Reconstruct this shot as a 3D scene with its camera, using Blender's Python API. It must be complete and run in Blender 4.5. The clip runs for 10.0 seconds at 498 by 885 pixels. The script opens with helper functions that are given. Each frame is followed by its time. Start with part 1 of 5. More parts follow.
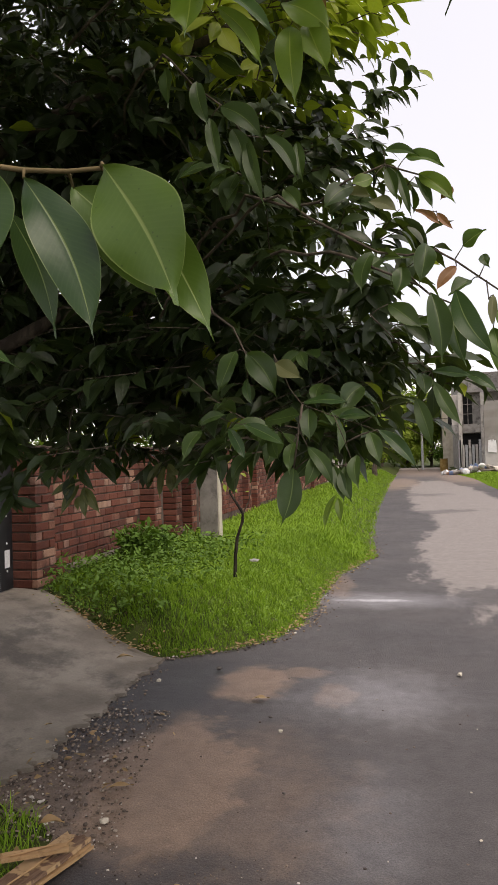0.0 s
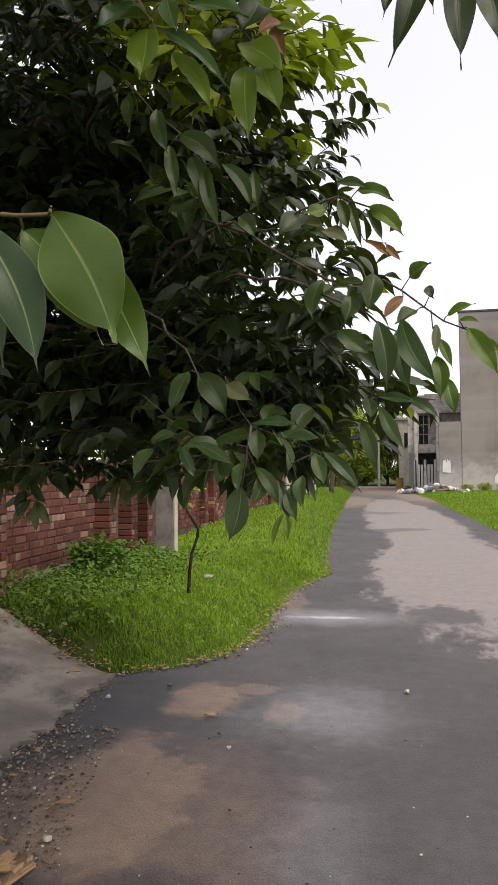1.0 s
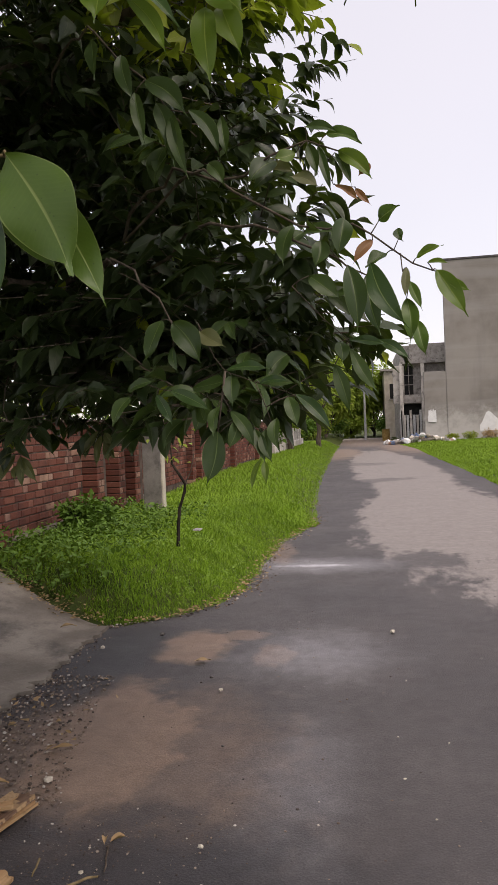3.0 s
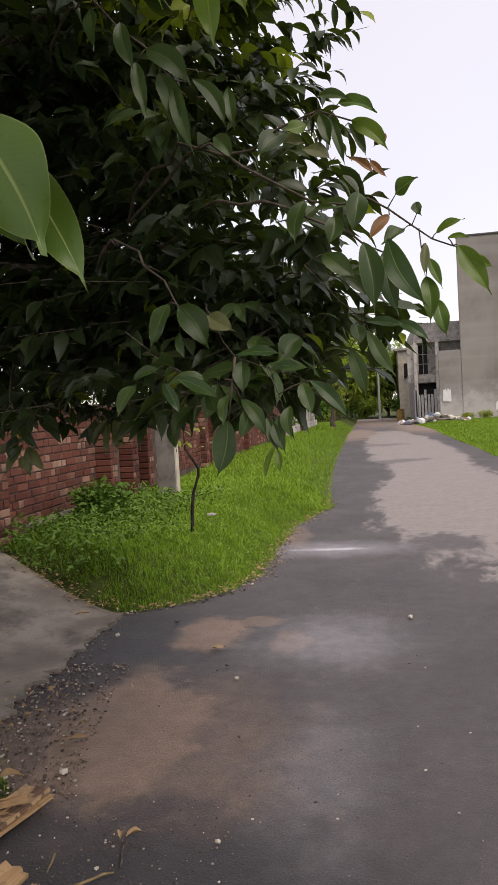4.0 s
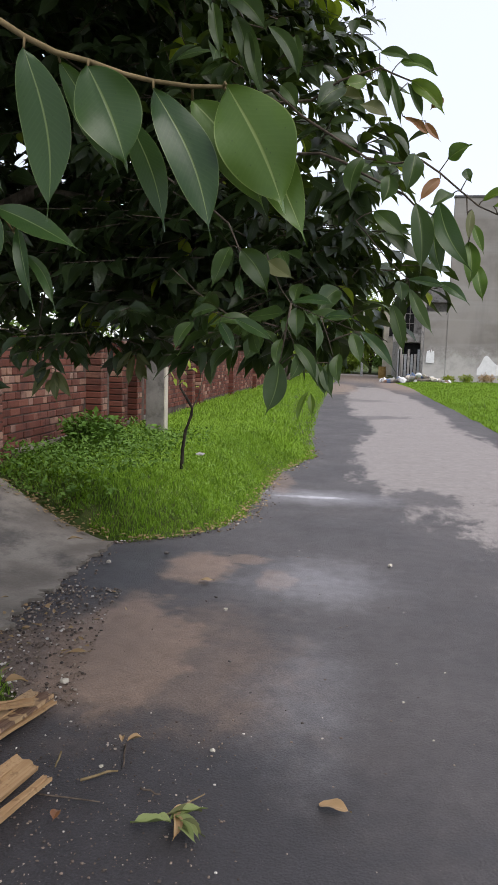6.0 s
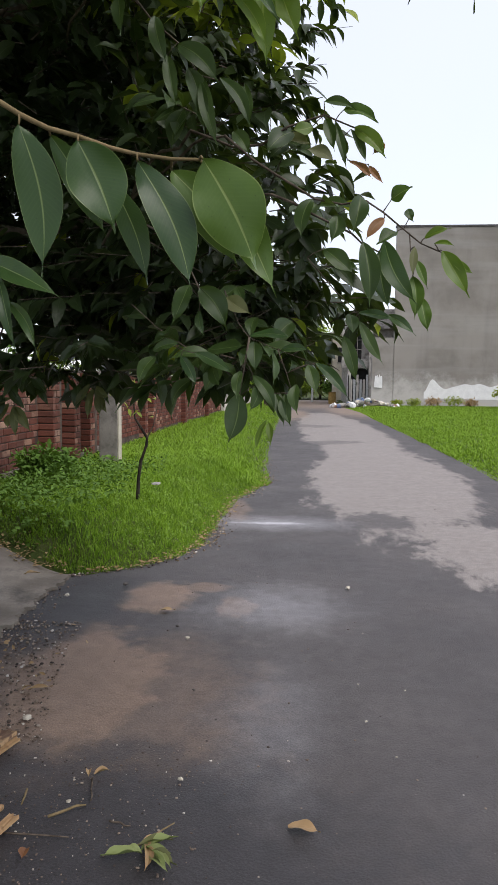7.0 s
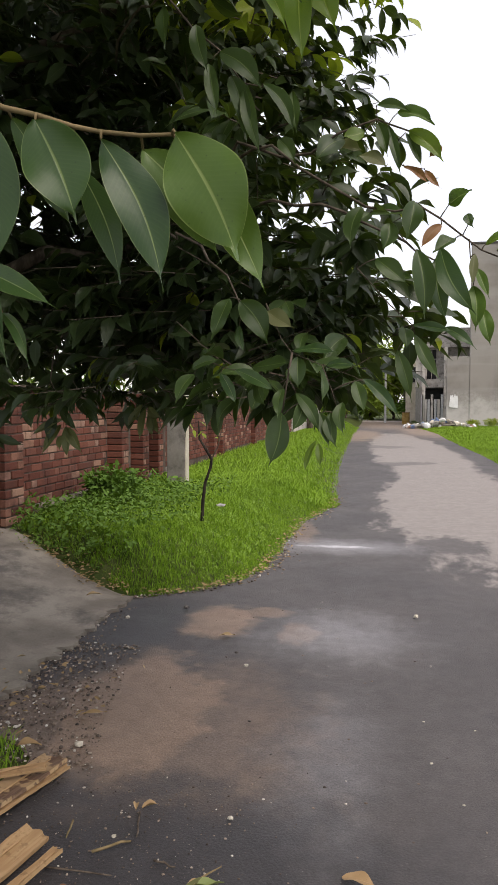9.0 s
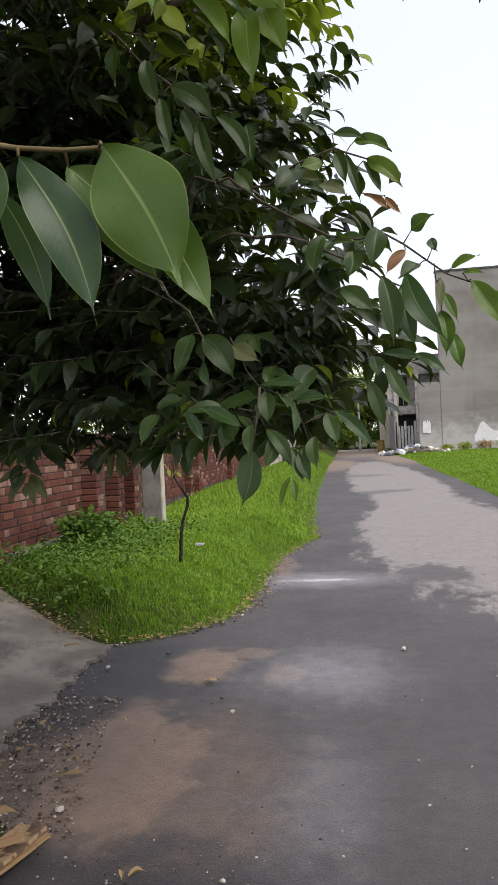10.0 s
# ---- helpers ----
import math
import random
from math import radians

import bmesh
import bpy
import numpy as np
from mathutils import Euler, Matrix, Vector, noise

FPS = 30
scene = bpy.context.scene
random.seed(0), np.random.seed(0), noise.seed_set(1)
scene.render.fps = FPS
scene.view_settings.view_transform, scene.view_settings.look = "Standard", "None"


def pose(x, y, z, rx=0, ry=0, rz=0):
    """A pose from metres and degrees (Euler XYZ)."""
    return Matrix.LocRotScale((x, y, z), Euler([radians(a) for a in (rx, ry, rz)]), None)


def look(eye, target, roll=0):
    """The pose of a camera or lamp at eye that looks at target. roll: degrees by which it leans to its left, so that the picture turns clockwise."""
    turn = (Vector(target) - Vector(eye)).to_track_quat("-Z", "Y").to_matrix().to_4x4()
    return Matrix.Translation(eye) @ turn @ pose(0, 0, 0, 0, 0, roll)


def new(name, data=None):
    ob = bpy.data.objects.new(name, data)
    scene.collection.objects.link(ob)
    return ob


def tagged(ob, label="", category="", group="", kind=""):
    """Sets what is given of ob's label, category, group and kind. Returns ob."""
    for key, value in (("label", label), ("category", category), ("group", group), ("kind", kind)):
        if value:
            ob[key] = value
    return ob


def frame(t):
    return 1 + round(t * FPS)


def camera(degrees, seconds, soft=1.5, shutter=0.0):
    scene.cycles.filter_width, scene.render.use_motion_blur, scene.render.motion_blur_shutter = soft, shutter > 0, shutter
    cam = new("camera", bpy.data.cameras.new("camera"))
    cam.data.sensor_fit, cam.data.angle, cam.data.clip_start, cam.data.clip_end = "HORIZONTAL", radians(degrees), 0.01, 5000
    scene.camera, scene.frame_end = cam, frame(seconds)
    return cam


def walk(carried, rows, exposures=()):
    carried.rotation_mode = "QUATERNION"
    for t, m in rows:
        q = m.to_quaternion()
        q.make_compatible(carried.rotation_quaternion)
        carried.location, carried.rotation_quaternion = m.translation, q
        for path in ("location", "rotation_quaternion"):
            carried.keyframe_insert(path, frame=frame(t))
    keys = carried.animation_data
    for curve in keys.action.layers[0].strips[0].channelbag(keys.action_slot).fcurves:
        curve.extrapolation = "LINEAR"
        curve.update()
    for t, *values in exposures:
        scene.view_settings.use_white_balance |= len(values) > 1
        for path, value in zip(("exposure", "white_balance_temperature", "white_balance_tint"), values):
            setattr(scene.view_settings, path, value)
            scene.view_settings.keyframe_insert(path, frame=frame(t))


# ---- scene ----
cam = camera(38.7, 10.0)
PATH = [
    (0, (0.054, 0.134, 1.54), (-0.415, 2.078, 1.58), -1.8),
    (0.5, (0.067, 0.128, 1.559), (-0.353, 2.082, 1.615), -1.0),
    (1, (0.086, 0.093, 1.548), (-0.269, 2.059, 1.629), -0.6),
    (1.5, (0.082, 0.099, 1.538), (-0.267, 2.066, 1.631), -1.0),
    (2, (0.079, 0.093, 1.545), (-0.266, 2.057, 1.695), -2.9),
    (2.5, (0.092, 0.076, 1.528), (-0.205, 2.053, 1.561), -0.2),
    (3, (0.121, 0.052, 1.518), (-0.202, 2.026, 1.475), -2.5),
    (3.2, (0.11, 0.085, 1.518), (-0.261, 2.049, 1.469), -1.5),
    (4.3, (0.112, 0.139, 1.55), (-0.249, 2.103, 1.428), -3.7),
    (4.5, (0.065, 0.103, 1.56), (-0.269, 2.069, 1.411), -2.6),
    (5, (0.098, 0.107, 1.542), (-0.311, 2.056, 1.356), -3.9),
    (5.5, (-0.001, -0.001, 1.545), (-0.364, 1.961, 1.407), -0.6),
    (5.7, (-0.027, -0.008, 1.532), (-0.34, 1.953, 1.302), 1.5),
    (6.8, (-0.042, -0.053, 1.526), (-0.258, 1.92, 1.275), 0.1),
    (7, (-0.05, -0.081, 1.538), (-0.217, 1.905, 1.372), 0.5),
    (7.5, (-0.082, -0.125, 1.534), (-0.317, 1.852, 1.344), 1.6),
    (8, (-0.077, -0.113, 1.536), (-0.343, 1.86, 1.355), 0.7),
    (8.5, (-0.047, -0.032, 1.538), (-0.345, 1.935, 1.329), -0.1),
    (9, (0.011, 0.038, 1.532), (-0.359, 2.0, 1.424), 0.1),
    (9.5, (0.01, 0.097, 1.526), (-0.437, 2.043, 1.41), 0.4),
    (10, (0.012, 0.116, 1.538), (-0.291, 2.093, 1.527), -2.8),
]
walk(cam, [(t, look(eye, target, roll)) for t, eye, target, roll in PATH],
     exposures=[
         (0, 0.16, 7480, 17.4),
         (0.5, 0.20, 7400, 18.3),
         (1, 0.20, 7230, 16.8),
         (1.5, 0.13, 7200, 18.8),
         (2, 0.13, 7190, 15.7),
         (2.5, 0.08, 7280, 18.0),
         (3, 0.00, 7340, 20.2),
         (4.5, 0.20, 7230, 19.7),
         (5, 0.41, 7600, 17.6),
         (5.5, 0.28, 6520, 14.6),
         (7, 0.15, 6600, 13.7),
         (7.5, 0.09, 7200, 18.7),
         (8, 0.41, 7600, 17.7),
         (8.5, 0.28, 6680, 16.1),
         (9, 0.28, 7150, 14.6),
         (9.5, 0.41, 7360, 17.0),
         (10, 0.23, 6710, 14.2),
     ])
SKY = 0.715

# ---------------------------------------------------------------- world and light
world = bpy.data.worlds.new("overcast_sky")
scene.world = world
world.use_nodes = True
wn, wl = world.node_tree.nodes, world.node_tree.links
wn.clear()
sky = wn.new("ShaderNodeTexSky")
sky.sky_type, sky.sun_disc = "NISHITA", False
sky.sun_elevation, sky.sun_rotation = radians(58), radians(60)
sky_bg = wn.new("ShaderNodeBackground")
sky_bg.inputs["Strength"].default_value = 0.06
wl.new(sky.outputs["Color"], sky_bg.inputs["Color"])
# the closed cloud deck: brighter overhead than at the horizon, softly uneven
tc = wn.new("ShaderNodeTexCoord")
cloud = wn.new("ShaderNodeTexNoise")
cloud.inputs["Scale"].default_value, cloud.inputs["Detail"].default_value = 1.6, 4
wl.new(tc.outputs["Generated"], cloud.inputs["Vector"])
ramp = wn.new("ShaderNodeValToRGB")
ramp.color_ramp.elements[0].position, ramp.color_ramp.elements[0].color = 0.3, (0.84, 0.89, 0.97, 1)
ramp.color_ramp.elements[1].position, ramp.color_ramp.elements[1].color = 0.7, (0.91, 0.945, 1.0, 1)
wl.new(cloud.outputs["Fac"], ramp.inputs["Fac"])
cloud_bg = wn.new("ShaderNodeBackground")
cloud_bg.inputs["Strength"].default_value = SKY
wl.new(ramp.outputs["Color"], cloud_bg.inputs["Color"])
adder = wn.new("ShaderNodeAddShader")
world_out = wn.new("ShaderNodeOutputWorld")
wl.new(sky_bg.outputs[0], adder.inputs[0])
wl.new(cloud_bg.outputs[0], adder.inputs[1])
wl.new(adder.outputs[0], world_out.inputs["Surface"])

sun = new("sun", bpy.data.lights.new("sun", "SUN"))
sun.data.energy, sun.data.angle, sun.data.color = 1.95, radians(40), (1.0, 0.96, 0.9)
sun.matrix_world = look((6, -2, 12), (0, 4, 0))


# ---------------------------------------------------------------- materials
class Mat:
    """A small builder for node materials."""

    def __init__(self, name, rough=0.8, spec=0.3):
        self.m = bpy.data.materials.new(name)
        self.m.use_nodes = True
        self.n, self.l = self.m.node_tree.nodes, self.m.node_tree.links
        self.b = self.n["Principled BSDF"]
        self.b.inputs["Roughness"].default_value = rough
        self.b.inputs["Specular IOR Level"].default_value = spec
        self.pos = self.n.new("ShaderNodeNewGeometry").outputs["Position"]
        self.obj = self.n.new("ShaderNodeTexCoord").outputs["Object"]

    def put(self, socket, value):
        if isinstance(value, (int, float)):
            socket.default_value = value
        elif isinstance(value, tuple):
            socket.default_value = (*value, 1) if len(value) == 3 and socket.type == "RGBA" else value
        else:
            self.l.new(value, socket)

    def noise(self, scale, detail=4, rough=0.55, at=None, stretch=None):
        v = at or self.pos
        if stretch:
            mp = self.n.new("ShaderNodeMapping")
            mp.inputs["Scale"].default_value = stretch
            self.l.new(v, mp.inputs["Vector"])
            v = mp.outputs[0]
        t = self.n.new("ShaderNodeTexNoise")
        t.inputs["Scale"].default_value, t.inputs["Detail"].default_value, t.inputs["Roughness"].default_value = scale, detail, rough
        self.l.new(v, t.inputs["Vector"])
        return t.outputs["Fac"]

    def voronoi(self, scale, at=None, feature="F1", out="Distance"):
        t = self.n.new("ShaderNodeTexVoronoi")
        t.feature = feature
        t.inputs["Scale"].default_value = scale
        self.l.new(at or self.pos, t.inputs["Vector"])
        return t.outputs[out]

    def math(self, op, a, b=0.0, c=0.0):
        t = self.n.new("ShaderNodeMath")
        t.operation = op
        for s, v in zip(t.inputs, (a, b, c)):
            self.put(s, v)
        return t.outputs[0]

    def step(self, v, lo, hi):
        t = self.n.new("ShaderNodeMapRange")
        t.interpolation_type = "SMOOTHSTEP"
        self.put(t.inputs["Value"], v)
        t.inputs["From Min"].default_value, t.inputs["From Max"].default_value = lo, hi
        return t.outputs[0]

    def mix(self, f, a, b, kind="MIX"):
        t = self.n.new("ShaderNodeMix")
        t.data_type, t.blend_type = "RGBA", kind
        self.put(t.inputs["Factor"], f)
        self.put(t.inputs[6], a)
        self.put(t.inputs[7], b)
        return t.outputs[2]

    def ramp(self, f, *stops):
        t = self.n.new("ShaderNodeValToRGB")
        e = t.color_ramp.elements
        while len(e) < len(stops):
            e.new(0.5)
        for el, (p, col) in zip(e, stops):
            el.position, el.color = p, (*col, 1)
        self.l.new(f, t.inputs["Fac"])
        return t.outputs["Color"]

    def random(self):
        return self.n.new("ShaderNodeObjectInfo").outputs["Random"]

    def island(self):
        return self.n.new("ShaderNodeNewGeometry").outputs["Random Per Island"]

    def attr(self, name, out="Fac"):
        t = self.n.new("ShaderNodeAttribute")
        t.attribute_name = name
        return t.outputs[out]

    def bump(self, h, strength=0.4, dist=0.01):
        t = self.n.new("ShaderNodeBump")
        t.inputs["Strength"].default_value, t.inputs["Distance"].default_value = strength, dist
        self.l.new(h, t.inputs["Height"])
        self.l.new(t.outputs[0], self.b.inputs["Normal"])

    def color(self, v):
        self.put(self.b.inputs["Base Color"], v)
        return self

    def rough(self, v):
        self.put(self.b.inputs["Roughness"], v)
        return self

    def blob(self, cx, cy, rx, ry, wob=0.5, scale=2.5, soft=0.35, turn=0.0, stretch=(1, 1, 1)):
        """A stain on the ground: 1 inside an uneven ellipse, 0 outside."""
        mp = self.n.new("ShaderNodeMapping")
        mp.vector_type = "TEXTURE"
        mp.inputs["Location"].default_value = (cx, cy, 0)
        mp.inputs["Rotation"].default_value = (0, 0, radians(turn))
        mp.inputs["Scale"].default_value = (rx, ry, 1)
        flat = self.n.new("ShaderNodeVectorMath")
        flat.operation = "MULTIPLY"
        flat.inputs[1].default_value = (1, 1, 0)
        self.l.new(self.pos, flat.inputs[0])
        self.l.new(flat.outputs[0], mp.inputs["Vector"])
        ln = self.n.new("ShaderNodeVectorMath")
        ln.operation = "LENGTH"
        self.l.new(mp.outputs[0], ln.inputs[0])
        nz = self.noise(scale, 8, 0.68, stretch=stretch)
        d = self.math("ADD", ln.outputs["Value"], self.math("MULTIPLY", self.math("SUBTRACT", nz, 0.5), wob * 2))
        return self.math("SUBTRACT", 1.0, self.step(d, 1 - soft, 1 + soft))


def simple(name, c1, c2, scale=8, rough=0.85, spec=0.25, bump=0.3, dist=0.004, fine=60):
    """Two-tone mottled surface with fine grain."""
    m = Mat(name, rough, spec)
    col = m.mix(m.step(m.noise(scale, 5), 0.35, 0.65), c1, c2)
    g = m.noise(fine, 3)
    m.color(m.mix(0.25, col, m.ramp(g, (0.3, (0.3, 0.3, 0.3)), (0.7, (1, 1, 1))), "MULTIPLY"))
    m.bump(g, bump, dist)
    return m.m


def asphalt():
    m = Mat("worn_asphalt", 0.62, 0.45)
    big = m.noise(0.9, 5)
    col = m.mix(m.step(big, 0.3, 0.7), (0.073, 0.066, 0.067), (0.100, 0.090, 0.089))
    # pale, worn stretch of old surface along the middle of the lane
    worn = m.math("MAXIMUM", m.blob(1.25, 12.2, 1.25, 5.2, 0.5, 1.9, 0.09, -2, (1.3, 0.5, 1)), m.blob(0.95, 25, 1.3, 13, 0.4, 1.1, 0.09, 2, (1.3, 0.4, 1)))
    worn = m.math("MAXIMUM", worn, m.blob(1.85, 6.4, 0.8, 1.5, 1.0, 2.6, 0.16, 10, (1.3, 0.6, 1)))
    dark = m.math("MULTIPLY", m.blob(0.75, 7.9, 0.4, 0.5, 1.2, 3.0, 0.25, 0, (1.2, 0.7, 1)), 0.85)
    dark = m.math("MAXIMUM", dark, m.math("MULTIPLY", m.blob(0.2, 18.5, 1.3, 0.5, 1.3, 2.2, 0.3, 25), 0.6))
    dark = m.math("MAXIMUM", dark, m.math("MULTIPLY", m.blob(-0.2, 26, 1.3, 0.8, 1.3, 1.6, 0.3, -20), 0.5))
    worn = m.math("MULTIPLY", worn, m.math("SUBTRACT", 1.0, dark))
    col = m.mix(worn, col, m.mix(m.noise(2.3, 5), (0.25, 0.222, 0.205), (0.31, 0.278, 0.26)))
    # washed-out soil: a long tongue beside the driveway, a smaller one beyond, thin silt round them
    soil = m.math("MAXIMUM", m.blob(-1.22, 3.42, 0.44, 0.72, 0.75, 3.4, 0.25, 14), m.math("MULTIPLY", m.blob(-1.10, 4.85, 0.26, 0.36, 0.7, 4.0, 0.25), 0.9))
    soil = m.math("MAXIMUM", soil, m.math("MULTIPLY", m.blob(-0.9, 3.15, 0.55, 0.8, 1.0, 3.2, 0.5), 0.45))
    soil = m.math("MAXIMUM", soil, m.math("MULTIPLY", m.blob(-0.8, 5.12, 0.16, 0.12, 0.9, 5.0, 0.3), 0.6))
    soil = m.math("MAXIMUM", soil, m.math("MULTIPLY", m.blob(-0.52, 4.68, 0.13, 0.2, 1.2, 6.0, 0.3), 0.5))
    soil = m.math("MAXIMUM", soil, m.math("MULTIPLY", m.blob(-0.92, 8.5, 0.16, 0.8, 0.9, 3.0, 0.3, 8), 0.45))
    soil = m.math("MAXIMUM", soil, m.math("MULTIPLY", m.blob(-1.62, 3.2, 0.34, 0.6, 0.7, 4.0, 0.35), 0.6))
    silt = m.mix(m.noise(6, 6, 0.65), (0.215, 0.148, 0.108), (0.375, 0.268, 0.198))
    col = m.mix(m.math("MULTIPLY", soil, 0.92), col, silt)
    dirt = m.math("MAXIMUM", m.blob(-1.0, 36, 0.9, 6, 0.7, 1.0, 0.4), m.blob(2.6, 43, 1.6, 9, 0.6, 0.8, 0.5))
    dirt = m.math("MAXIMUM", dirt, m.math("MULTIPLY", m.blob(0.4, 58, 2.4, 14, 0.4, 0.8, 0.4), 0.8))
    col = m.mix(m.math("MULTIPLY", dirt, 0.8), col, m.mix(m.noise(3, 5), (0.24, 0.17, 0.13), (0.36, 0.275, 0.215)))
    # darker, smoother asphalt at the near edge; a dark tar band by the driveway
    dark_patches = m.math("MULTIPLY", m.blob(-0.8, 1.9, 1.1, 0.78, 0.7, 3.0, 0.35), 0.93)
    dark_patches = m.math("MAXIMUM", dark_patches, m.math("MULTIPLY", m.blob(-1.68, 4.5, 0.34, 0.85, 0.8, 3.2, 0.3, -8), 0.75))
    col = m.mix(dark_patches, col, (0.040, 0.037, 0.040))
    # a white streak with glow and two patches of wet sky sheen, painted on
    streak_sheen = m.math("MAXIMUM", m.math("MULTIPLY", m.blob(-0.45, 7.64, 0.34, 0.07, 1.3, 7, 0.95), 0.85), m.math("MULTIPLY", m.blob(-0.4, 7.66, 0.6, 0.3, 0.8, 4, 0.95), 0.3))
    streak_sheen = m.math("MAXIMUM", streak_sheen, m.math("MULTIPLY", m.blob(-0.25, 4.7, 0.40, 0.42, 1.0, 3.2, 0.9), 0.24))
    streak_sheen = m.math("MAXIMUM", streak_sheen, m.math("MULTIPLY", m.blob(-0.2, 3.1, 0.2, 0.5, 1.2, 3.5, 0.9), 0.13))
    col = m.mix(streak_sheen, col, (0.62, 0.62, 0.66))
    specks = m.math("MULTIPLY", m.math("SUBTRACT", 1.0, m.step(m.voronoi(42), 0.07, 0.12)), m.step(m.noise(6, 3), 0.5, 0.62))
    col = m.mix(m.math("MULTIPLY", specks, 0.55), col, m.mix(m.noise(31, 2), (0.03, 0.03, 0.03), (0.55, 0.5, 0.45)))
    grit = m.noise(140, 4, 0.7)
    col = m.mix(0.55, col, m.ramp(grit, (0.30, (0.35, 0.34, 0.34)), (0.70, (1.45, 1.42, 1.38))), "MULTIPLY")
    mott = m.noise(11, 6, 0.65)
    col = m.mix(0.6, col, m.ramp(mott, (0.3, (0.68, 0.67, 0.67)), (0.7, (1.2, 1.2, 1.2))), "MULTIPLY")
    m.color(col)
    m.rough(m.math("ADD", m.math("MULTIPLY", m.noise(3.0, 4), 0.3), m.math("SUBTRACT", 0.55, m.math("MULTIPLY", dark_patches, 0.15))))
    st = m.voronoi(95)
    m.bump(m.math("ADD", grit, m.math("MULTIPLY", st, 0.6)), 0.55, 0.006)
    return m.m


def concrete(name="driveway_concrete", c1=(0.19, 0.162, 0.132), c2=(0.345, 0.30, 0.245), s=1.8):
    m = Mat(name, 0.9, 0.2)
    col = m.mix(m.step(m.noise(s, 6, 0.6), 0.32, 0.68), c1, c2)
    dark = m.step(m.noise(s * 1.1, 6, 0.7, stretch=(1.0, 0.7, 1)), 0.5, 0.66)
    col = m.mix(m.math("MULTIPLY", dark, 0.65), col, (0.09, 0.08, 0.072))
    g = m.noise(90, 4, 0.65)
    m.color(m.mix(0.4, col, m.ramp(g, (0.3, (0.6, 0.6, 0.6)), (0.7, (1.1, 1.1, 1.1))), "MULTIPLY"))
    m.bump(m.math("ADD", g, m.noise(14, 4)), 0.4, 0.006)
    return m.m


def brick_mat(pale=False):
    m = Mat("pale_brick" if pale else "red_brick", 0.9, 0.15)
    r = m.random()
    col = m.ramp(r, (0.0, (0.13, 0.045, 0.032)), (0.45, (0.175, 0.062, 0.044)), (0.8, (0.225, 0.088, 0.062)), (0.9, (0.31, 0.15, 0.105)), (1.0, (0.45, 0.28, 0.20)))
    if pale:
        col = m.ramp(r, (0.0, (0.26, 0.13, 0.10)), (1.0, (0.46, 0.30, 0.23)))
    col = m.mix(m.step(m.noise(4, 6, 0.65), 0.42, 0.75), col, (0.085, 0.04, 0.034))
    col = m.mix(m.math("MULTIPLY", m.step(m.noise(1.1, 5, 0.6), 0.45, 0.7), 0.45), col, (0.13, 0.075, 0.06))
    g = m.noise(70, 4)
    m.color(m.mix(0.4, col, m.ramp(g, (0.3, (0.55, 0.55, 0.55)), (0.7, (1.1, 1.1, 1.1))), "MULTIPLY"))
    m.bump(g, 0.5, 0.006)
    return m.m


def leaf_mat(name, dark, light, rib, rough=0.38, young=0.0, thin=0.14, vein=0.75, spec=0.42):
    """A leaf blade: across is -1..1 from edge to edge, along is 0..1 from stalk to tip."""
    m = Mat(name, rough, spec)
    vary = m.math("ADD", m.math("MULTIPLY", m.random(), 0.5), m.math("MULTIPLY", m.island(), 0.5))
    across, along = m.attr("across"), m.attr("along")
    col = m.mix(vary, dark, light)
    col = m.mix(m.step(m.noise(38, 4), 0.45, 0.75), col, m.mix(0.5, light, dark))
    a = m.math("ABSOLUTE", across)
    # fine side veins running outwards and forwards
    wave = m.math("SINE", m.math("MULTIPLY", m.math("SUBTRACT", along, m.math("MULTIPLY", a, 0.16)), 150.0))
    col = m.mix(m.math("MULTIPLY", m.step(wave, 0.4, 1.0), 0.025), col, rib)
    ribf = m.math("SUBTRACT", 1.0, m.step(a, 0.015, 0.06))
    edge = m.math("MULTIPLY", m.step(a, 0.955, 0.99), vein * 0.9)
    col = m.mix(m.math("MAXIMUM", m.math("MULTIPLY", ribf, vein), edge), col, rib)
    if young:
        col = m.mix(m.math("MULTIPLY", m.step(vary, 1 - young, 1.0), 0.85), col, (0.30, 0.11, 0.03))
    spots = m.step(m.voronoi(130), 0.05, 0.12)
    col = m.mix(m.math("MULTIPLY", m.math("SUBTRACT", 1.0, spots), 0.5), col, (0.02, 0.03, 0.012))
    m.color(col)
    m.rough(m.math("ADD", m.math("MULTIPLY", m.noise(25, 3), 0.2), rough - 0.1))
    m.bump(m.math("ADD", m.math("MULTIPLY", wave, 0.012), m.math("ADD", m.math("MULTIPLY", ribf, -0.8), m.noise(60, 3))), 0.25, 0.002)
    tr = m.n.new("ShaderNodeBsdfTranslucent")
    tcol = m.mix(0.5, col, (0.22, 0.34, 0.02))
    m.l.new(tcol, tr.inputs["Color"])
    ms = m.n.new("ShaderNodeMixShader")
    ms.inputs[0].default_value = thin
    m.l.new(m.b.outputs[0], ms.inputs[1])
    m.l.new(tr.outputs[0], ms.inputs[2])
    m.l.new(ms.outputs[0], m.n["Material Output"].inputs["Surface"])
    return m.m


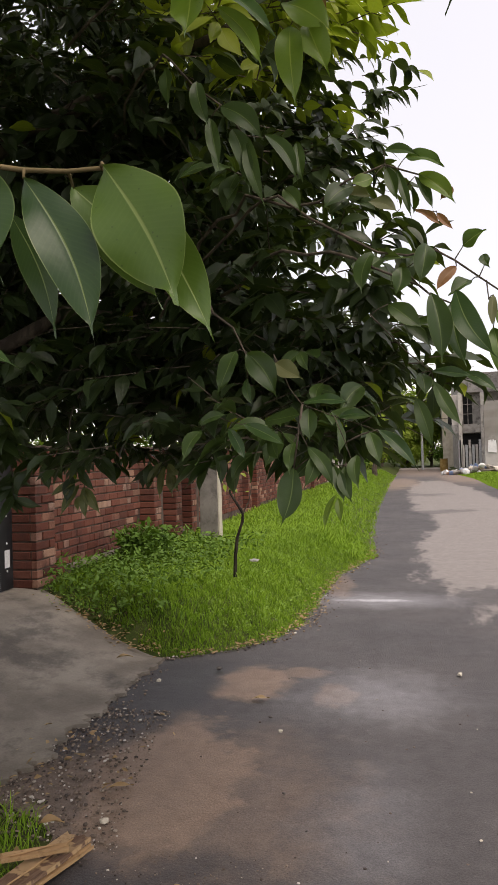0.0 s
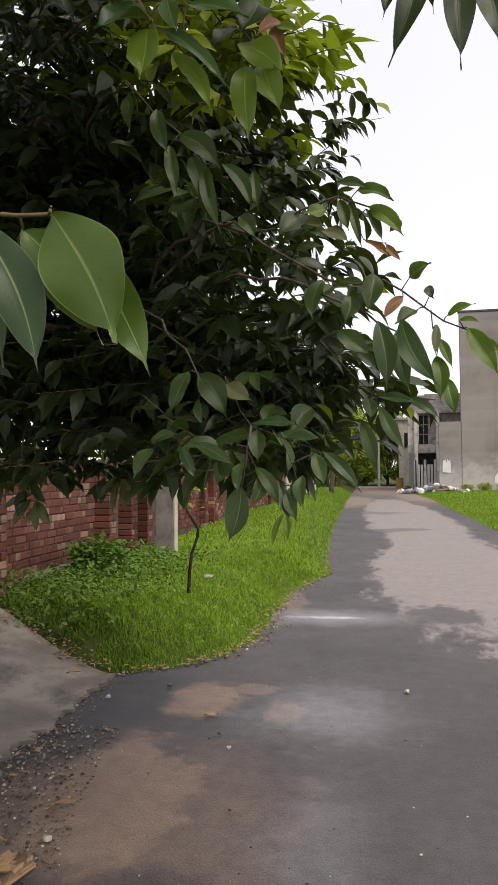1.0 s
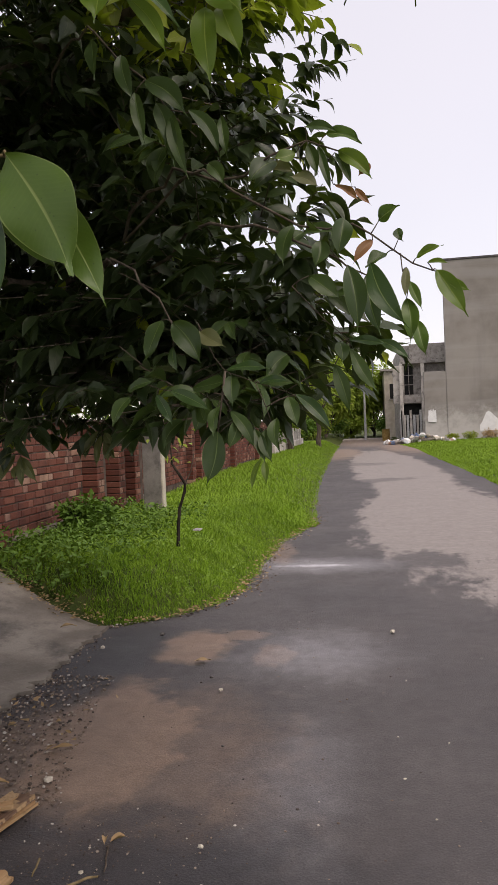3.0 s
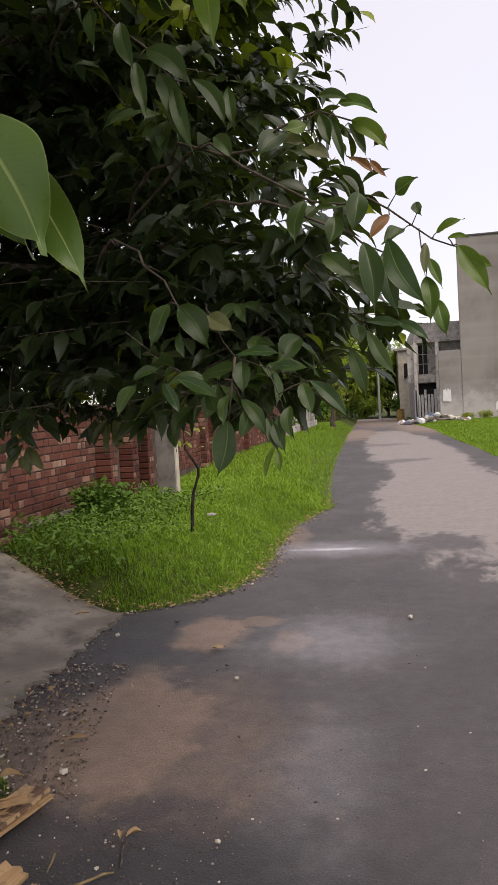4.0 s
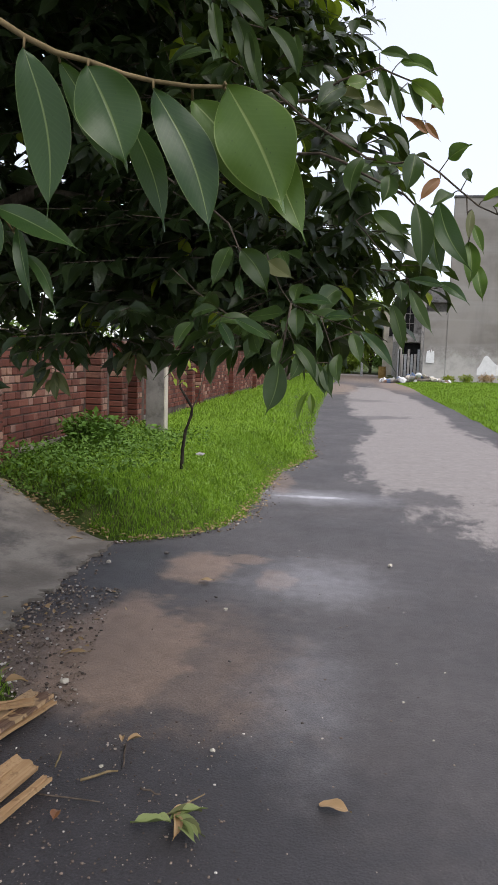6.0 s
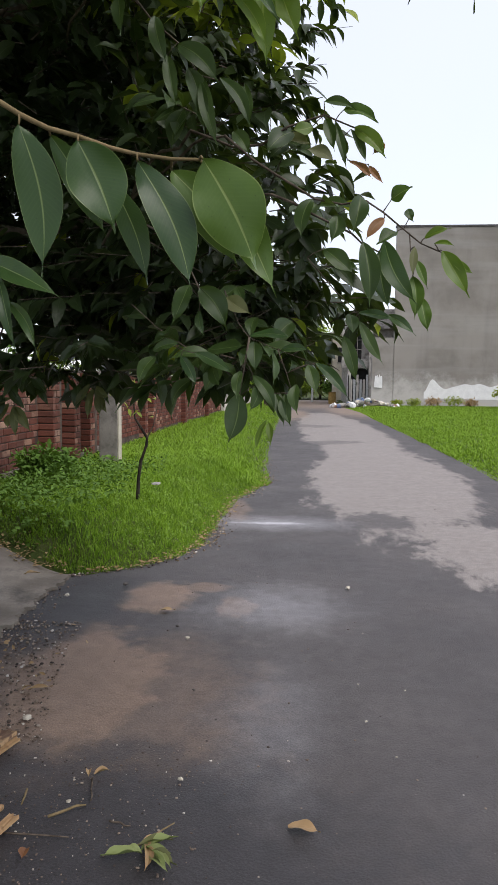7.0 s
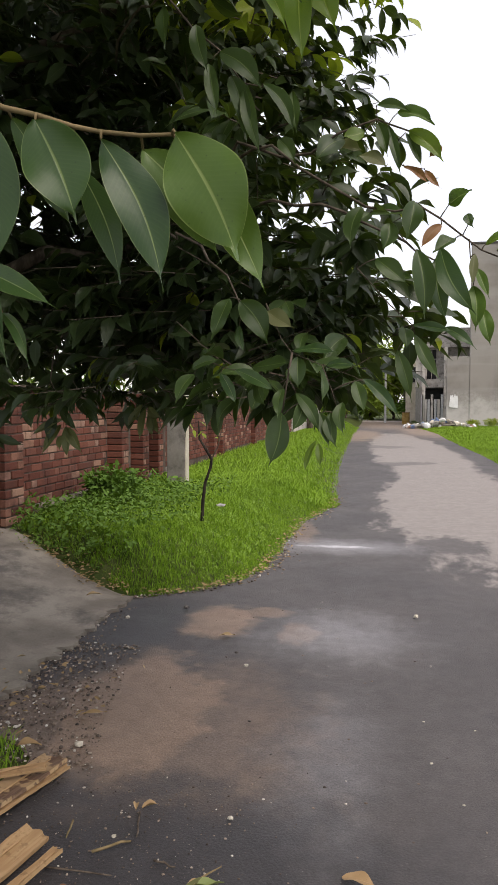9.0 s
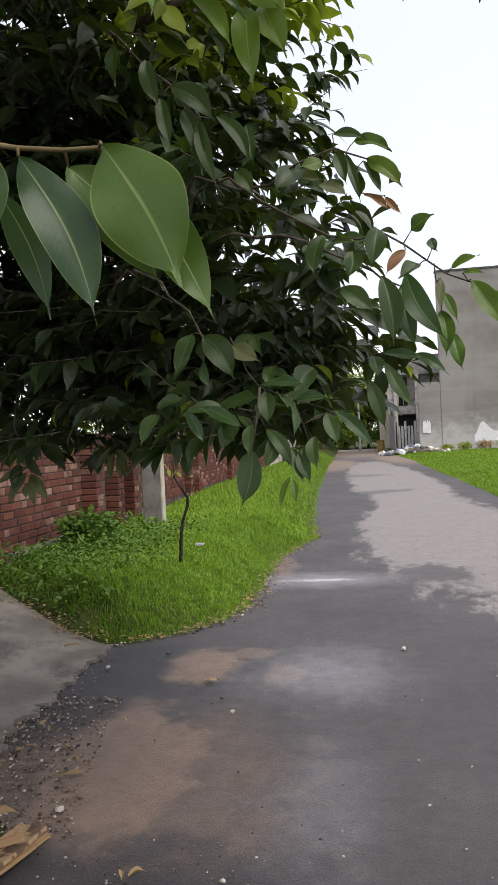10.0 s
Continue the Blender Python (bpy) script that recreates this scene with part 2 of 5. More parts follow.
def grass_mat(name, c1, c2, tip):
    m = Mat(name, 0.6, 0.25)
    col = m.mix(m.island(), c1, c2)
    col = m.mix(m.step(m.noise(1.3, 4), 0.4, 0.65), col, m.mix(0.5, c1, c2))
    col = m.mix(m.math("MULTIPLY", m.attr("along"), 0.5), col, tip)
    tuft = m.math("MULTIPLY", m.step(m.noise(4.5, 5, 0.65), 0.5, 0.68), 0.45)
    col = m.mix(tuft, col, (c1[0] * 0.5, c1[1] * 0.5, c1[2]))
    col = m.mix(m.math("MULTIPLY", m.step(m.noise(2.2, 5, 0.65), 0.58, 0.72), 0.35), col, (0.33, 0.40, 0.07))
    m.color(col)
    tr = m.n.new("ShaderNodeBsdfTranslucent")
    m.l.new(col, tr.inputs["Color"])
    ms = m.n.new("ShaderNodeMixShader")
    ms.inputs[0].default_value = 0.3
    m.l.new(m.b.outputs[0], ms.inputs[1])
    m.l.new(tr.outputs[0], ms.inputs[2])
    m.l.new(ms.outputs[0], m.n["Material Output"].inputs["Surface"])
    return m.m


def bark_mat(name, c1, c2):
    m = Mat(name, 0.9, 0.2)
    n1 = m.noise(30, 5, 0.6, stretch=(1, 1, 0.25))
    m.color(m.mix(m.step(n1, 0.35, 0.65), c1, c2))
    m.bump(n1, 0.6, 0.006)
    return m.m


def plaster_mat():
    """Grey cement plaster in lifts, streaked and stained."""
    m = Mat("cement_plaster", 0.92, 0.15)
    col = m.mix(m.step(m.noise(0.35, 6, 0.6), 0.35, 0.65), (0.235, 0.213, 0.192), (0.32, 0.292, 0.265))
    col = m.mix(m.math("MULTIPLY", m.step(m.noise(0.9, 5, 0.6, stretch=(1, 1, 0.12)), 0.5, 0.75), 0.35), col, (0.17, 0.16, 0.155))
    col = m.mix(m.math("MULTIPLY", m.step(m.noise(0.8, 4, 0.6, stretch=(0.08, 0.08, 1)), 0.45, 0.65), 0.4), col, (0.40, 0.38, 0.36))
    sep = m.n.new("ShaderNodeSeparateXYZ")
    m.l.new(m.pos, sep.inputs[0])
    damp = m.math("ADD", sep.outputs["Z"], m.math("MULTIPLY", m.math("SUBTRACT", m.noise(0.7, 6, 0.7), 0.5), 4.5))
    col = m.mix(m.math("MULTIPLY", m.math("SUBTRACT", 1.0, m.step(damp, 0.7, 2.4)), 0.8), col, (0.58, 0.55, 0.52))
    m.color(col)
    m.bump(m.noise(25, 4), 0.3, 0.01)
    return m.m


ASPHALT, CONCRETE, BRICK, PALE_BRICK = asphalt(), concrete(), brick_mat(), brick_mat(True)
MORTAR = simple("old_mortar", (0.085, 0.062, 0.052), (0.15, 0.115, 0.095), 6, 0.95, 0.1, 0.5)
SOIL = simple("verge_soil", (0.05, 0.075, 0.018), (0.085, 0.10, 0.032), 3, 0.95, 0.1, 0.6, 0.01, 40)
GRASS = grass_mat("grass", (0.118, 0.238, 0.014), (0.228, 0.405, 0.028), (0.32, 0.47, 0.045))
CLOVER = leaf_mat("clover_leaf", (0.12, 0.25, 0.03), (0.26, 0.40, 0.07), (0.28, 0.38, 0.1), 0.6, vein=0.3, spec=0.2)
WEED = leaf_mat("weed_leaf", (0.045, 0.105, 0.012), (0.125, 0.23, 0.032), (0.15, 0.24, 0.06), 0.6, spec=0.2)
# mature leaf, darkened: the crown's shade is put into its colour
LEAF = leaf_mat("shaded_mature_leaf", (0.011, 0.021, 0.008), (0.040, 0.066, 0.021), (0.10, 0.14, 0.055), 0.4, vein=0.45, spec=0.36)
OLIVE_LEAF = leaf_mat("olive_leaf", (0.075, 0.09, 0.03), (0.15, 0.15, 0.055), (0.22, 0.21, 0.1), 0.5, vein=0.5)
WILTED_LEAF = leaf_mat("wilted_leaf", (0.17, 0.22, 0.07), (0.30, 0.34, 0.14), (0.36, 0.38, 0.2), 0.6, spec=0.25)
# far foliage: its sunlit look is put into a brighter leaf colour
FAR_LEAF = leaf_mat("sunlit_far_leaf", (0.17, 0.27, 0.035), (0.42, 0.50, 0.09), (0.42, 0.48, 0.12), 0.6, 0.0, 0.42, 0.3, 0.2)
NEAR_LEAF = leaf_mat("glossy_leaf", (0.014, 0.043, 0.016), (0.050, 0.100, 0.022), (0.25, 0.33, 0.11), 0.36, vein=0.55, spec=0.38)
FRESH_LEAF = leaf_mat("fresh_leaf", (0.045, 0.098, 0.016), (0.085, 0.15, 0.022), (0.30, 0.37, 0.12), 0.38, vein=0.6, spec=0.36)
# lighter copy of the mature leaf, with the light on outer leaves painted in
LIT_LEAF = leaf_mat("lit_outer_leaf", (0.015, 0.036, 0.010), (0.060, 0.104, 0.024), (0.18, 0.24, 0.08), 0.4, vein=0.6, spec=0.33)
NEW_LEAF = leaf_mat("young_leaf", (0.17, 0.25, 0.018), (0.38, 0.43, 0.03), (0.34, 0.38, 0.07), 0.42, 0.12, 0.4)
MID_LEAF = leaf_mat("light_leaf", (0.075, 0.145, 0.016), (0.15, 0.23, 0.022), (0.28, 0.34, 0.07), 0.4, 0.0, 0.3)
RUST_LEAF = leaf_mat("rusty_leaf", (0.17, 0.06, 0.03), (0.28, 0.13, 0.04), (0.30, 0.18, 0.08), 0.5)
DRY_LEAF = leaf_mat("dry_leaf", (0.30, 0.18, 0.085), (0.50, 0.34, 0.18), (0.50, 0.36, 0.2), 0.7)
BARK = bark_mat("grey_brown_bark", (0.06, 0.045, 0.035), (0.14, 0.11, 0.085))
TWIG = bark_mat("twig_bark", (0.16, 0.12, 0.06), (0.26, 0.19, 0.10))
PLASTER = plaster_mat()
PALE_RENDER = concrete("pale_render", (0.52, 0.47, 0.43), (0.70, 0.65, 0.60), 1.5)
OLD_CONCRETE = concrete("old_concrete", (0.30, 0.275, 0.26), (0.46, 0.43, 0.40), 3.0)
GATE_STEEL = simple("black_painted_steel", (0.012, 0.013, 0.015), (0.03, 0.03, 0.032), 5, 0.45, 0.5, 0.1, 0.001)
GALV = simple("bare_steel", (0.42, 0.42, 0.43), (0.6, 0.6, 0.6), 12, 0.4, 0.5, 0.1, 0.001)
WHITEWASH = simple("whitewash", (0.84, 0.83, 0.82), (0.92, 0.91, 0.90), 3, 0.9, 0.2, 0.2)
CREAM = simple("cream_paint", (0.52, 0.46, 0.37), (0.66, 0.60, 0.50), 2, 0.9, 0.2, 0.2)
# near-black colour for flat panels that stand in for the shade inside openings
DARK_ROOM = simple("dark_interior", (0.02, 0.02, 0.022), (0.035, 0.034, 0.033), 2, 0.9, 0.1, 0.1)


# ---------------------------------------------------------------- geometry helpers
def mesh_from(name, bm, mat, smooth=False):
    me = bpy.data.meshes.new(name)
    bm.normal_update()
    bm.to_mesh(me)
    bm.free()
    for mt in mat if isinstance(mat, (list, tuple)) else [mat]:
        me.materials.append(mt)
    if smooth:
        for p in me.polygons:
            p.use_smooth = True
    return me


def thing(name, label, category, at=(0, 0, 0), group="", kind=""):
    ob = new(name)
    ob.location = at
    ob.empty_display_size = 0.1
    return tagged(ob, label, category, group, kind)


def part(name, bm, mat, parent=None, label="", smooth=False, kind=""):
    ob = new(name, mesh_from(name, bm, mat, smooth))
    ob.parent = parent
    return tagged(ob, label, kind=kind)


def solid(name, bm, mat, label, category, kind="", smooth=False, group=""):
    ob = new(name, mesh_from(name, bm, mat, smooth))
    return tagged(ob, label, category, group, kind)


def box(bm, x0, x1, y0, y1, z0, z1, bevel=0.0):
    r = bmesh.ops.create_cube(bm, size=1, matrix=Matrix.Translation(((x0 + x1) / 2, (y0 + y1) / 2, (z0 + z1) / 2)) @ Matrix.Diagonal((x1 - x0, y1 - y0, z1 - z0, 1)))
    if bevel:
        ed = list({e for v in r["verts"] for e in v.link_edges})
        bmesh.ops.bevel(bm, geom=ed, offset=bevel, segments=2, affect="EDGES", profile=0.5)
    return bm


def B(*a, bevel=0.0):
    return box(bmesh.new(), *a, bevel=bevel)


def tube(bm, pts, radii, sides=7):
    """A tapering round limb along a line of points."""
    rings, up = [], Vector((0.31, 0.17, 0.93))
    pts = [Vector(p) for p in pts]
    for i, p in enumerate(pts):
        d = (pts[min(i + 1, len(pts) - 1)] - pts[max(i - 1, 0)]).normalized()
        a = d.cross(up).normalized() if abs(d.dot(up)) < 0.98 else d.orthogonal().normalized()
        b = d.cross(a)
        rings.append([bm.verts.new(p + radii[i] * (math.cos(q) * a + math.sin(q) * b)) for q in (2 * math.pi * k / sides for k in range(sides))])
    for r0, r1 in zip(rings, rings[1:]):
        for k in range(sides):
            bm.faces.new((r0[k], r0[(k + 1) % sides], r1[(k + 1) % sides], r1[k]))
    bm.faces.new(rings[0][::-1])
    bm.faces.new(rings[-1])
    return bm


def bent(p0, p1, sag=0.0, n=6, wob=0.0, rng=random):
    """Points from p0 to p1 with a sag and a little unevenness."""
    p0, p1 = Vector(p0), Vector(p1)
    out = []
    for i in range(n + 1):
        s = i / n
        p = p0.lerp(p1, s)
        p.z += sag * 4 * s * (1 - s)
        if 0 < i < n:
            p += Vector([rng.uniform(-wob, wob) for _ in range(3)])
        out.append(p)
    return out


def smoothstep(a, b, x):
    t = max(0.0, min(1.0, (x - a) / (b - a)))
    return t * t * (3 - 2 * t)


def blade(s):
    """Half width of the leaf, 0..1, at s along it: an oval, with a short drawn-out tip."""
    u = min(1.0, s / 0.89)
    oval = max(0.0, math.sin(math.pi * u ** 0.94)) ** 0.74
    tip = 0.13 * ((1 - s) / 0.25) ** 0.8 if s > 0.75 else 0.0
    return max(oval, tip, 0.012)


class Leaves:
    """Collects leaf blades as raw arrays for one mesh."""

    def __init__(self):
        self.v, self.f, self.u, self.a = [], [], [], []

    def add(self, base, axis, normal, length, width, rows=5, cols=2, fold=0.25, curl=0.25, wave=0.0, rng=random, bow=0.0, twist=0.0):
        d = axis.normalized()
        n = (normal - normal.dot(d) * d)
        n = n.normalized() if n.length > 1e-4 else d.orthogonal().normalized()
        side = d.cross(n)
        first, ph = len(self.v), rng.uniform(0, 6)
        for i in range(rows + 1):
            s = i / rows
            w = blade(s) * width / 2
            mid = base + d * length * s - n * (curl * length * (s * s - s)) + side * (bow * length * math.sin(math.pi * s))
            ca, sa = math.cos(twist * (s - 0.5)), math.sin(twist * (s - 0.5))
            sd, nn = side * ca + n * sa, n * ca - side * sa
            for j in range(-cols, cols + 1):
                q = j / cols
                ripple = wave * width * math.sin(ph + s * 9 + (2 if q > 0 else 0)) * abs(q) ** 1.5
                self.v.append(mid + sd * (q * w) + nn * (abs(q) * w * fold + ripple))
                self.u.append(q)
                self.a.append(s)
        k = 2 * cols + 1
        for i in range(rows):
            for j in range(2 * cols):
                p = first + i * k + j
                self.f.append((p, p + 1, p + k + 1, p + k))

    def mesh(self, name, mat, smooth=True):
        me = bpy.data.meshes.new(name)
        me.from_pydata(self.v, [], self.f)
        for key, data in (("across", self.u), ("along", self.a)):
            me.attributes.new(key, "FLOAT", "POINT").data.foreach_set("value", data)
        me.materials.append(mat)
        if smooth:
            me.polygons.foreach_set("use_smooth", [True] * len(me.polygons))
        me.update()
        return me


# ---------------------------------------------------------------- the ground
WALL_X = -3.6          # road face of the brick wall
EDGE = [(-30, -1.35), (1.5, -1.35), (2.9, -1.5), (3.0, -1.92), (5.3, -1.98), (5.6, -1.5), (6.0, -1.2), (6.6, -1.03), (7.6, -1.07), (9.2, -1.0), (10.7, -0.7), (12.5, -0.85), (15.3, -1.0), (21, -1.2), (36, -1.5), (48, -1.6), (70, -1.8)]


def left_edge(y):
    """The road's left edge, x at that y."""
    for (y0, x0), (y1, x1) in zip(EDGE, EDGE[1:]):
        if y <= y1:
            return x0 + (x1 - x0) * max(0, (y - y0)) / (y1 - y0) + 0.05 * noise.noise((y * 1.7, 3, 0)) + 0.03 * noise.noise((y * 6, 7, 0))
    return EDGE[-1][1]


def right_edge(y):
    return 3.1 - 0.2 * smoothstep(16, 34, y) - 0.7 * smoothstep(36, 52, y) + 0.07 * noise.noise((y * 0.9, 11, 0))


def drive(x, y):
    """How much a place belongs to the concrete driveway (1 inside)."""
    return smoothstep(2.9, 3.05, y) * (1 - smoothstep(5.3 + max(0, -1.98 - x) * 0.6, 5.45 + max(0, -1.98 - x) * 0.6, y)) if x < -1.9 else 0.0


def drive_z(x, y):
    """Height of the driveway's ramp."""
    return 0.022 + 0.373 * smoothstep(0.0, 1.05, (-1.95 - x) / 1.7)


def drive_end(x):
    """Where the driveway's far edge lies, y at that x."""
    return 5.3 + 0.57 * max(0.0, -1.98 - x)


def height(x, y):
    le, re_ = left_edge(y), right_edge(y)
    if x < le:
        d = le - x
        lumps = 0.03 * noise.noise((x * 1.5, y * 1.5, 0)) * smoothstep(0, 0.4, d)
        if y > 5.3:
            up = 0.38 * smoothstep(0.0, 1.0, d) + lumps
            if x < -1.9:
                k = smoothstep(0.0, 0.5, y - drive_end(x))
                up = up * k + (drive_z(x, y) - 0.04) * (1 - k)
            return up
        if y > 3.0:
            return drive_z(x, y) - 0.05
        return 0.05 * smoothstep(0, 0.5, d) + 0.33 * smoothstep(0.4, 1.6, d) + lumps
    if x > re_:
        return 0.10 * smoothstep(0, 1.5, x - re_) + 0.03 * noise.noise((x * 0.6, y * 0.6, 5)) * smoothstep(0, 1, x - re_)
    return 0.0


def ground():
    bm = bmesh.new()
    xs = [-900, -120, -40, -15, -8] + [-5 + 0.2 * i for i in range(23)] + [-0.5, 0, 1, 2] + [2.4 + 0.25 * i for i in range(8)] + [5, 7, 10, 16, 30, 90, 900]
    ys = [-900, -60, -15, -5, -2, 0] + [0.5 + 0.25 * i for i in range(60)] + [16 + i for i in range(10)] + [28, 32, 36, 40, 45, 50, 60, 80, 140, 400, 2500]
    grid = [[bm.verts.new((x, y, height(x, y) - 0.012)) for x in xs] for y in ys]
    for r0, r1 in zip(grid, grid[1:]):
        for i in range(len(xs) - 1):
            bm.faces.new((r0[i], r0[i + 1], r1[i + 1], r1[i]))
    return solid("ground", bm, SOIL, "dark earth of the verges under grass and weeds", "ground", "structure", True)


def strip(name, y0, y1, step, lo, hi, z, mat, label, cat, skirt=0.03):
    bm = bmesh.new()
    rows = []
    n = int((y1 - y0) / step)
    for i in range(n + 1):
        y = y0 + (y1 - y0) * i / n
        a, b = lo(y), hi(y)
        rows.append([bm.verts.new((a, y, -skirt))] + [bm.verts.new((a + (b - a) * k / 8, y, z(a + (b - a) * k / 8, y))) for k in range(9)] + [bm.verts.new((b, y, -skirt))])
    for r0, r1 in zip(rows, rows[1:]):
        for k in range(len(r0) - 1):
            bm.faces.new((r0[k], r0[k + 1], r1[k + 1], r1[k]))
    return solid(name, bm, mat, label, cat, "structure")


ground()
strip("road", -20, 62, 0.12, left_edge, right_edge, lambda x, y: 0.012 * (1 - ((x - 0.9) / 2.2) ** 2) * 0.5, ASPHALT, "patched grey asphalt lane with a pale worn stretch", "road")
# the lane ends on a cross road
bm = bmesh.new()
box(bm, -40, 40, 62, 68, -0.05, 0.004)
solid("cross_road", bm, concrete("dusty_road", (0.30, 0.26, 0.23), (0.42, 0.37, 0.33), 0.8), "dusty pale cross road at the lane's end", "road", "structure")


def driveway():
    bm = bmesh.new()
    rows = []
    for i in range(156):
        y = 3.02 + i * 0.02
        edge = -1.92 + 0.09 * noise.noise((y * 3, 1, 1)) + 0.07 * noise.noise((y * 9, 2, 1)) + 0.06 * noise.noise((y * 24, 2, 5))
        back = -3.75
        lim = -1.98 - (y - 5.3) / 0.57 if y > 5.3 else 0.0
        x1 = min(edge, lim)
        row = []
        for k in range(15):
            x = x1 + (back - x1) * k / 14
            row.append(bm.verts.new((x, y, drive_z(x, y) + 0.008 * noise.noise((x * 2, y * 2, 9)))))
        rows.append([bm.verts.new((x1 + 0.004, y, -0.05))] + row)
    for r0, r1 in zip(rows, rows[1:]):
        for k in range(15):
            bm.faces.new((r0[k], r1[k], r1[k + 1], r0[k + 1]))
    first, last = rows[0], rows[-1]
    for row in (first, last):
        low = [bm.verts.new((v.co.x, v.co.y, -0.05)) for v in row[1:]]
        low[0] = row[0]
        for k in range(14):
            bm.faces.new((row[k + 1], row[k + 2], low[k + 1], low[k]))
    return solid("driveway", bm, CONCRETE, "stained grey concrete driveway ramp with a broken edge", "driveway", "structure")


driveway()

# ---------------------------------------------------------------- houses and the lane's far end
def grey_building():
    t = thing("apartment_block", "tall bare block with a windowless grey cement wall", "building", (5.75, 50, 0))
    def q(*a, **k):
        a = [a[0] - 5.75, a[1] - 5.75, a[2] - 50, a[3] - 50, a[4], a[5]]
        return B(*a, **k)
    wall = part("wall", q(5.75, 22, 50, 50.35, -0.3, 12.25, bevel=0.03), PLASTER, t)
    part("rear_wing", q(8.5, 21.9, 50.36, 64, -0.3, 12.0), PLASTER, t)
    part("parapet_coping", q(5.7, 22.05, 49.95, 50.4, 12.255, 12.37), simple("dark_coping", (0.08, 0.075, 0.075), (0.14, 0.13, 0.13)), t, "dark weathered coping")
    part("low_wall", q(4.25, 5.748, 50.05, 50.35, -0.3, 4.78, bevel=0.02), PLASTER, t, "lower wall stub with pale streaks")
    # whitewashed patches low on the wall, with a broken outline
    for x0, x1, z0, z1, s in ((7.85, 13.6, 0.55, 1.55, 3), (4.45, 5.0, 1.3, 2.15, 8)):
        b2 = bmesh.new()
        n = 40
        top = []
        for i in range(n + 1):
            u = i / n
            zz = z1 + 0.22 * (z1 - z0) * noise.noise((u * 7, s, 0)) - (z1 - z0) * 0.55 * (1 - smoothstep(0, 0.09, u)) - (z1 - z0) * 0.3 * (1 - smoothstep(0, 0.06, 1 - u))
            if s == 3:
                zz += 0.35 * math.exp(-((u - 0.1) / 0.06) ** 2) - 0.25 * math.exp(-((u - 0.28) / 0.08) ** 2)
            top.append((x0 + (x1 - x0) * u - 5.75, zz))
        for yy in (-0.012, 0.03):
            vs = [b2.verts.new((x, yy, z)) for x, z in top] + [b2.verts.new((x1 - 5.75, yy, z0)), b2.verts.new((x0 - 5.75, yy, z0 + 0.05))]
            b2.faces.new(vs if yy > 0 else vs[::-1])
        part("whitewash_patch", b2, WHITEWASH, wall, "bright white lime patch")
    return t


def old_house():
    t = thing("old_house", "weathered two-storey grey house with a small balcony", "house", (2.3, 53, 0))
    def q(x0, x1, y0, y1, z0, z1, **k):
        return B(x0 - 2.3, x1 - 2.3, y0 - 53, y1 - 53, z0, z1, **k)
    part("wall", q(2.9, 6.5, 53.6, 66, -0.3, 7.0), OLD_CONCRETE, t)
    part("balcony_wall", q(2.32, 3.1, 53.0, 53.25, 3.36, 5.5, bevel=0.02), PALE_RENDER, t)
    part("balcony_slab", q(2.3, 4.4, 52.9, 53.6, 2.75, 3.35, bevel=0.02), OLD_CONCRETE, t, "stained projecting floor slab")
    part("roof_slab", q(2.8, 6.6, 52.95, 66, 5.62, 5.85, bevel=0.02), OLD_CONCRETE, t)
    part("roof_parapet", q(3.55, 6.5, 53.2, 53.4, 5.86, 7.05, bevel=0.02), OLD_CONCRETE, t)
    tank = part("roof_rail", q(3.3, 4.0, 53.28, 53.31, 7.45, 7.5), GALV, t, "thin pale roof rail")
    for x in (2.75, 4.28):
        part("column", q(x, x + 0.24, 52.6, 52.88, -0.2, 5.6, bevel=0.02), PALE_RENDER, t, "bare concrete column")
    w = part("window", q(3.15, 3.78, 53.55, 53.59, 3.4, 5.5), DARK_ROOM, t, "dark unlit window opening")
    part("window_frame", q(3.44, 3.49, 53.5, 53.54, 3.4, 5.5), OLD_CONCRETE, w)
    for z in (4.1, 4.8):
        part("glazing_bar", q(3.15, 3.78, 53.5, 53.54, z, z + 0.05), OLD_CONCRETE, w)
    part("porch_opening", q(3.0, 4.3, 53.55, 53.59, 0.0, 2.7), DARK_ROOM, t, "dark porch opening")
    gate = part("gate", q(2.95, 4.3, 52.6, 52.64, 0.1, 0.3), GALV, t, "gate of upright pale slats")
    for i in range(7):
        x = 2.7 + i * 0.23
        part("slat", q(x, x + 0.165, 52.6, 52.66, 0.0, 1.9 + 0.35 * (i % 3 == 0)), PALE_RENDER if i % 2 else GALV, gate)
    c = thing("cream_house", "narrow cream-painted house wall with a low plinth", "house", (2.1, 68, 0))
    part("wall", B(0, 7, 0, 8, -0.2, 6.2, bevel=0.03), CREAM, c)
    part("roof_slab", B(-0.3, 7.2, -0.3, 8, 6.21, 6.4), OLD_CONCRETE, c)
    cw = part("window", B(0.5, 1.1, -0.03, -0.004, 3.6, 5.0), DARK_ROOM, c, "dark window")
    part("window_sill", B(0.4, 1.2, -0.12, -0.032, 3.5, 3.6), OLD_CONCRETE, cw)
    return t


grey_building()
old_house()
pole = thing("lamp_pole", "slim pale street pole beside the lane", "pole", (0.2, 60.5, 0))
part("shaft", tube(bmesh.new(), [(0, 0, -0.1), (0, 0, 3), (0, 0, 6)], [0.11, 0.09, 0.07], 10), GALV, pole)
b0 = bmesh.new()
tube(b0, [(0, 0, 5.6), (0.5, 0, 5.9), (0.9, 0, 5.9)], [0.03, 0.03, 0.03], 6)
part("arm", b0, GALV, pole)
drum = thing("steel_drum", "rusty ochre steel drum beside the lane", "drum", (1.75, 56, 0.0))
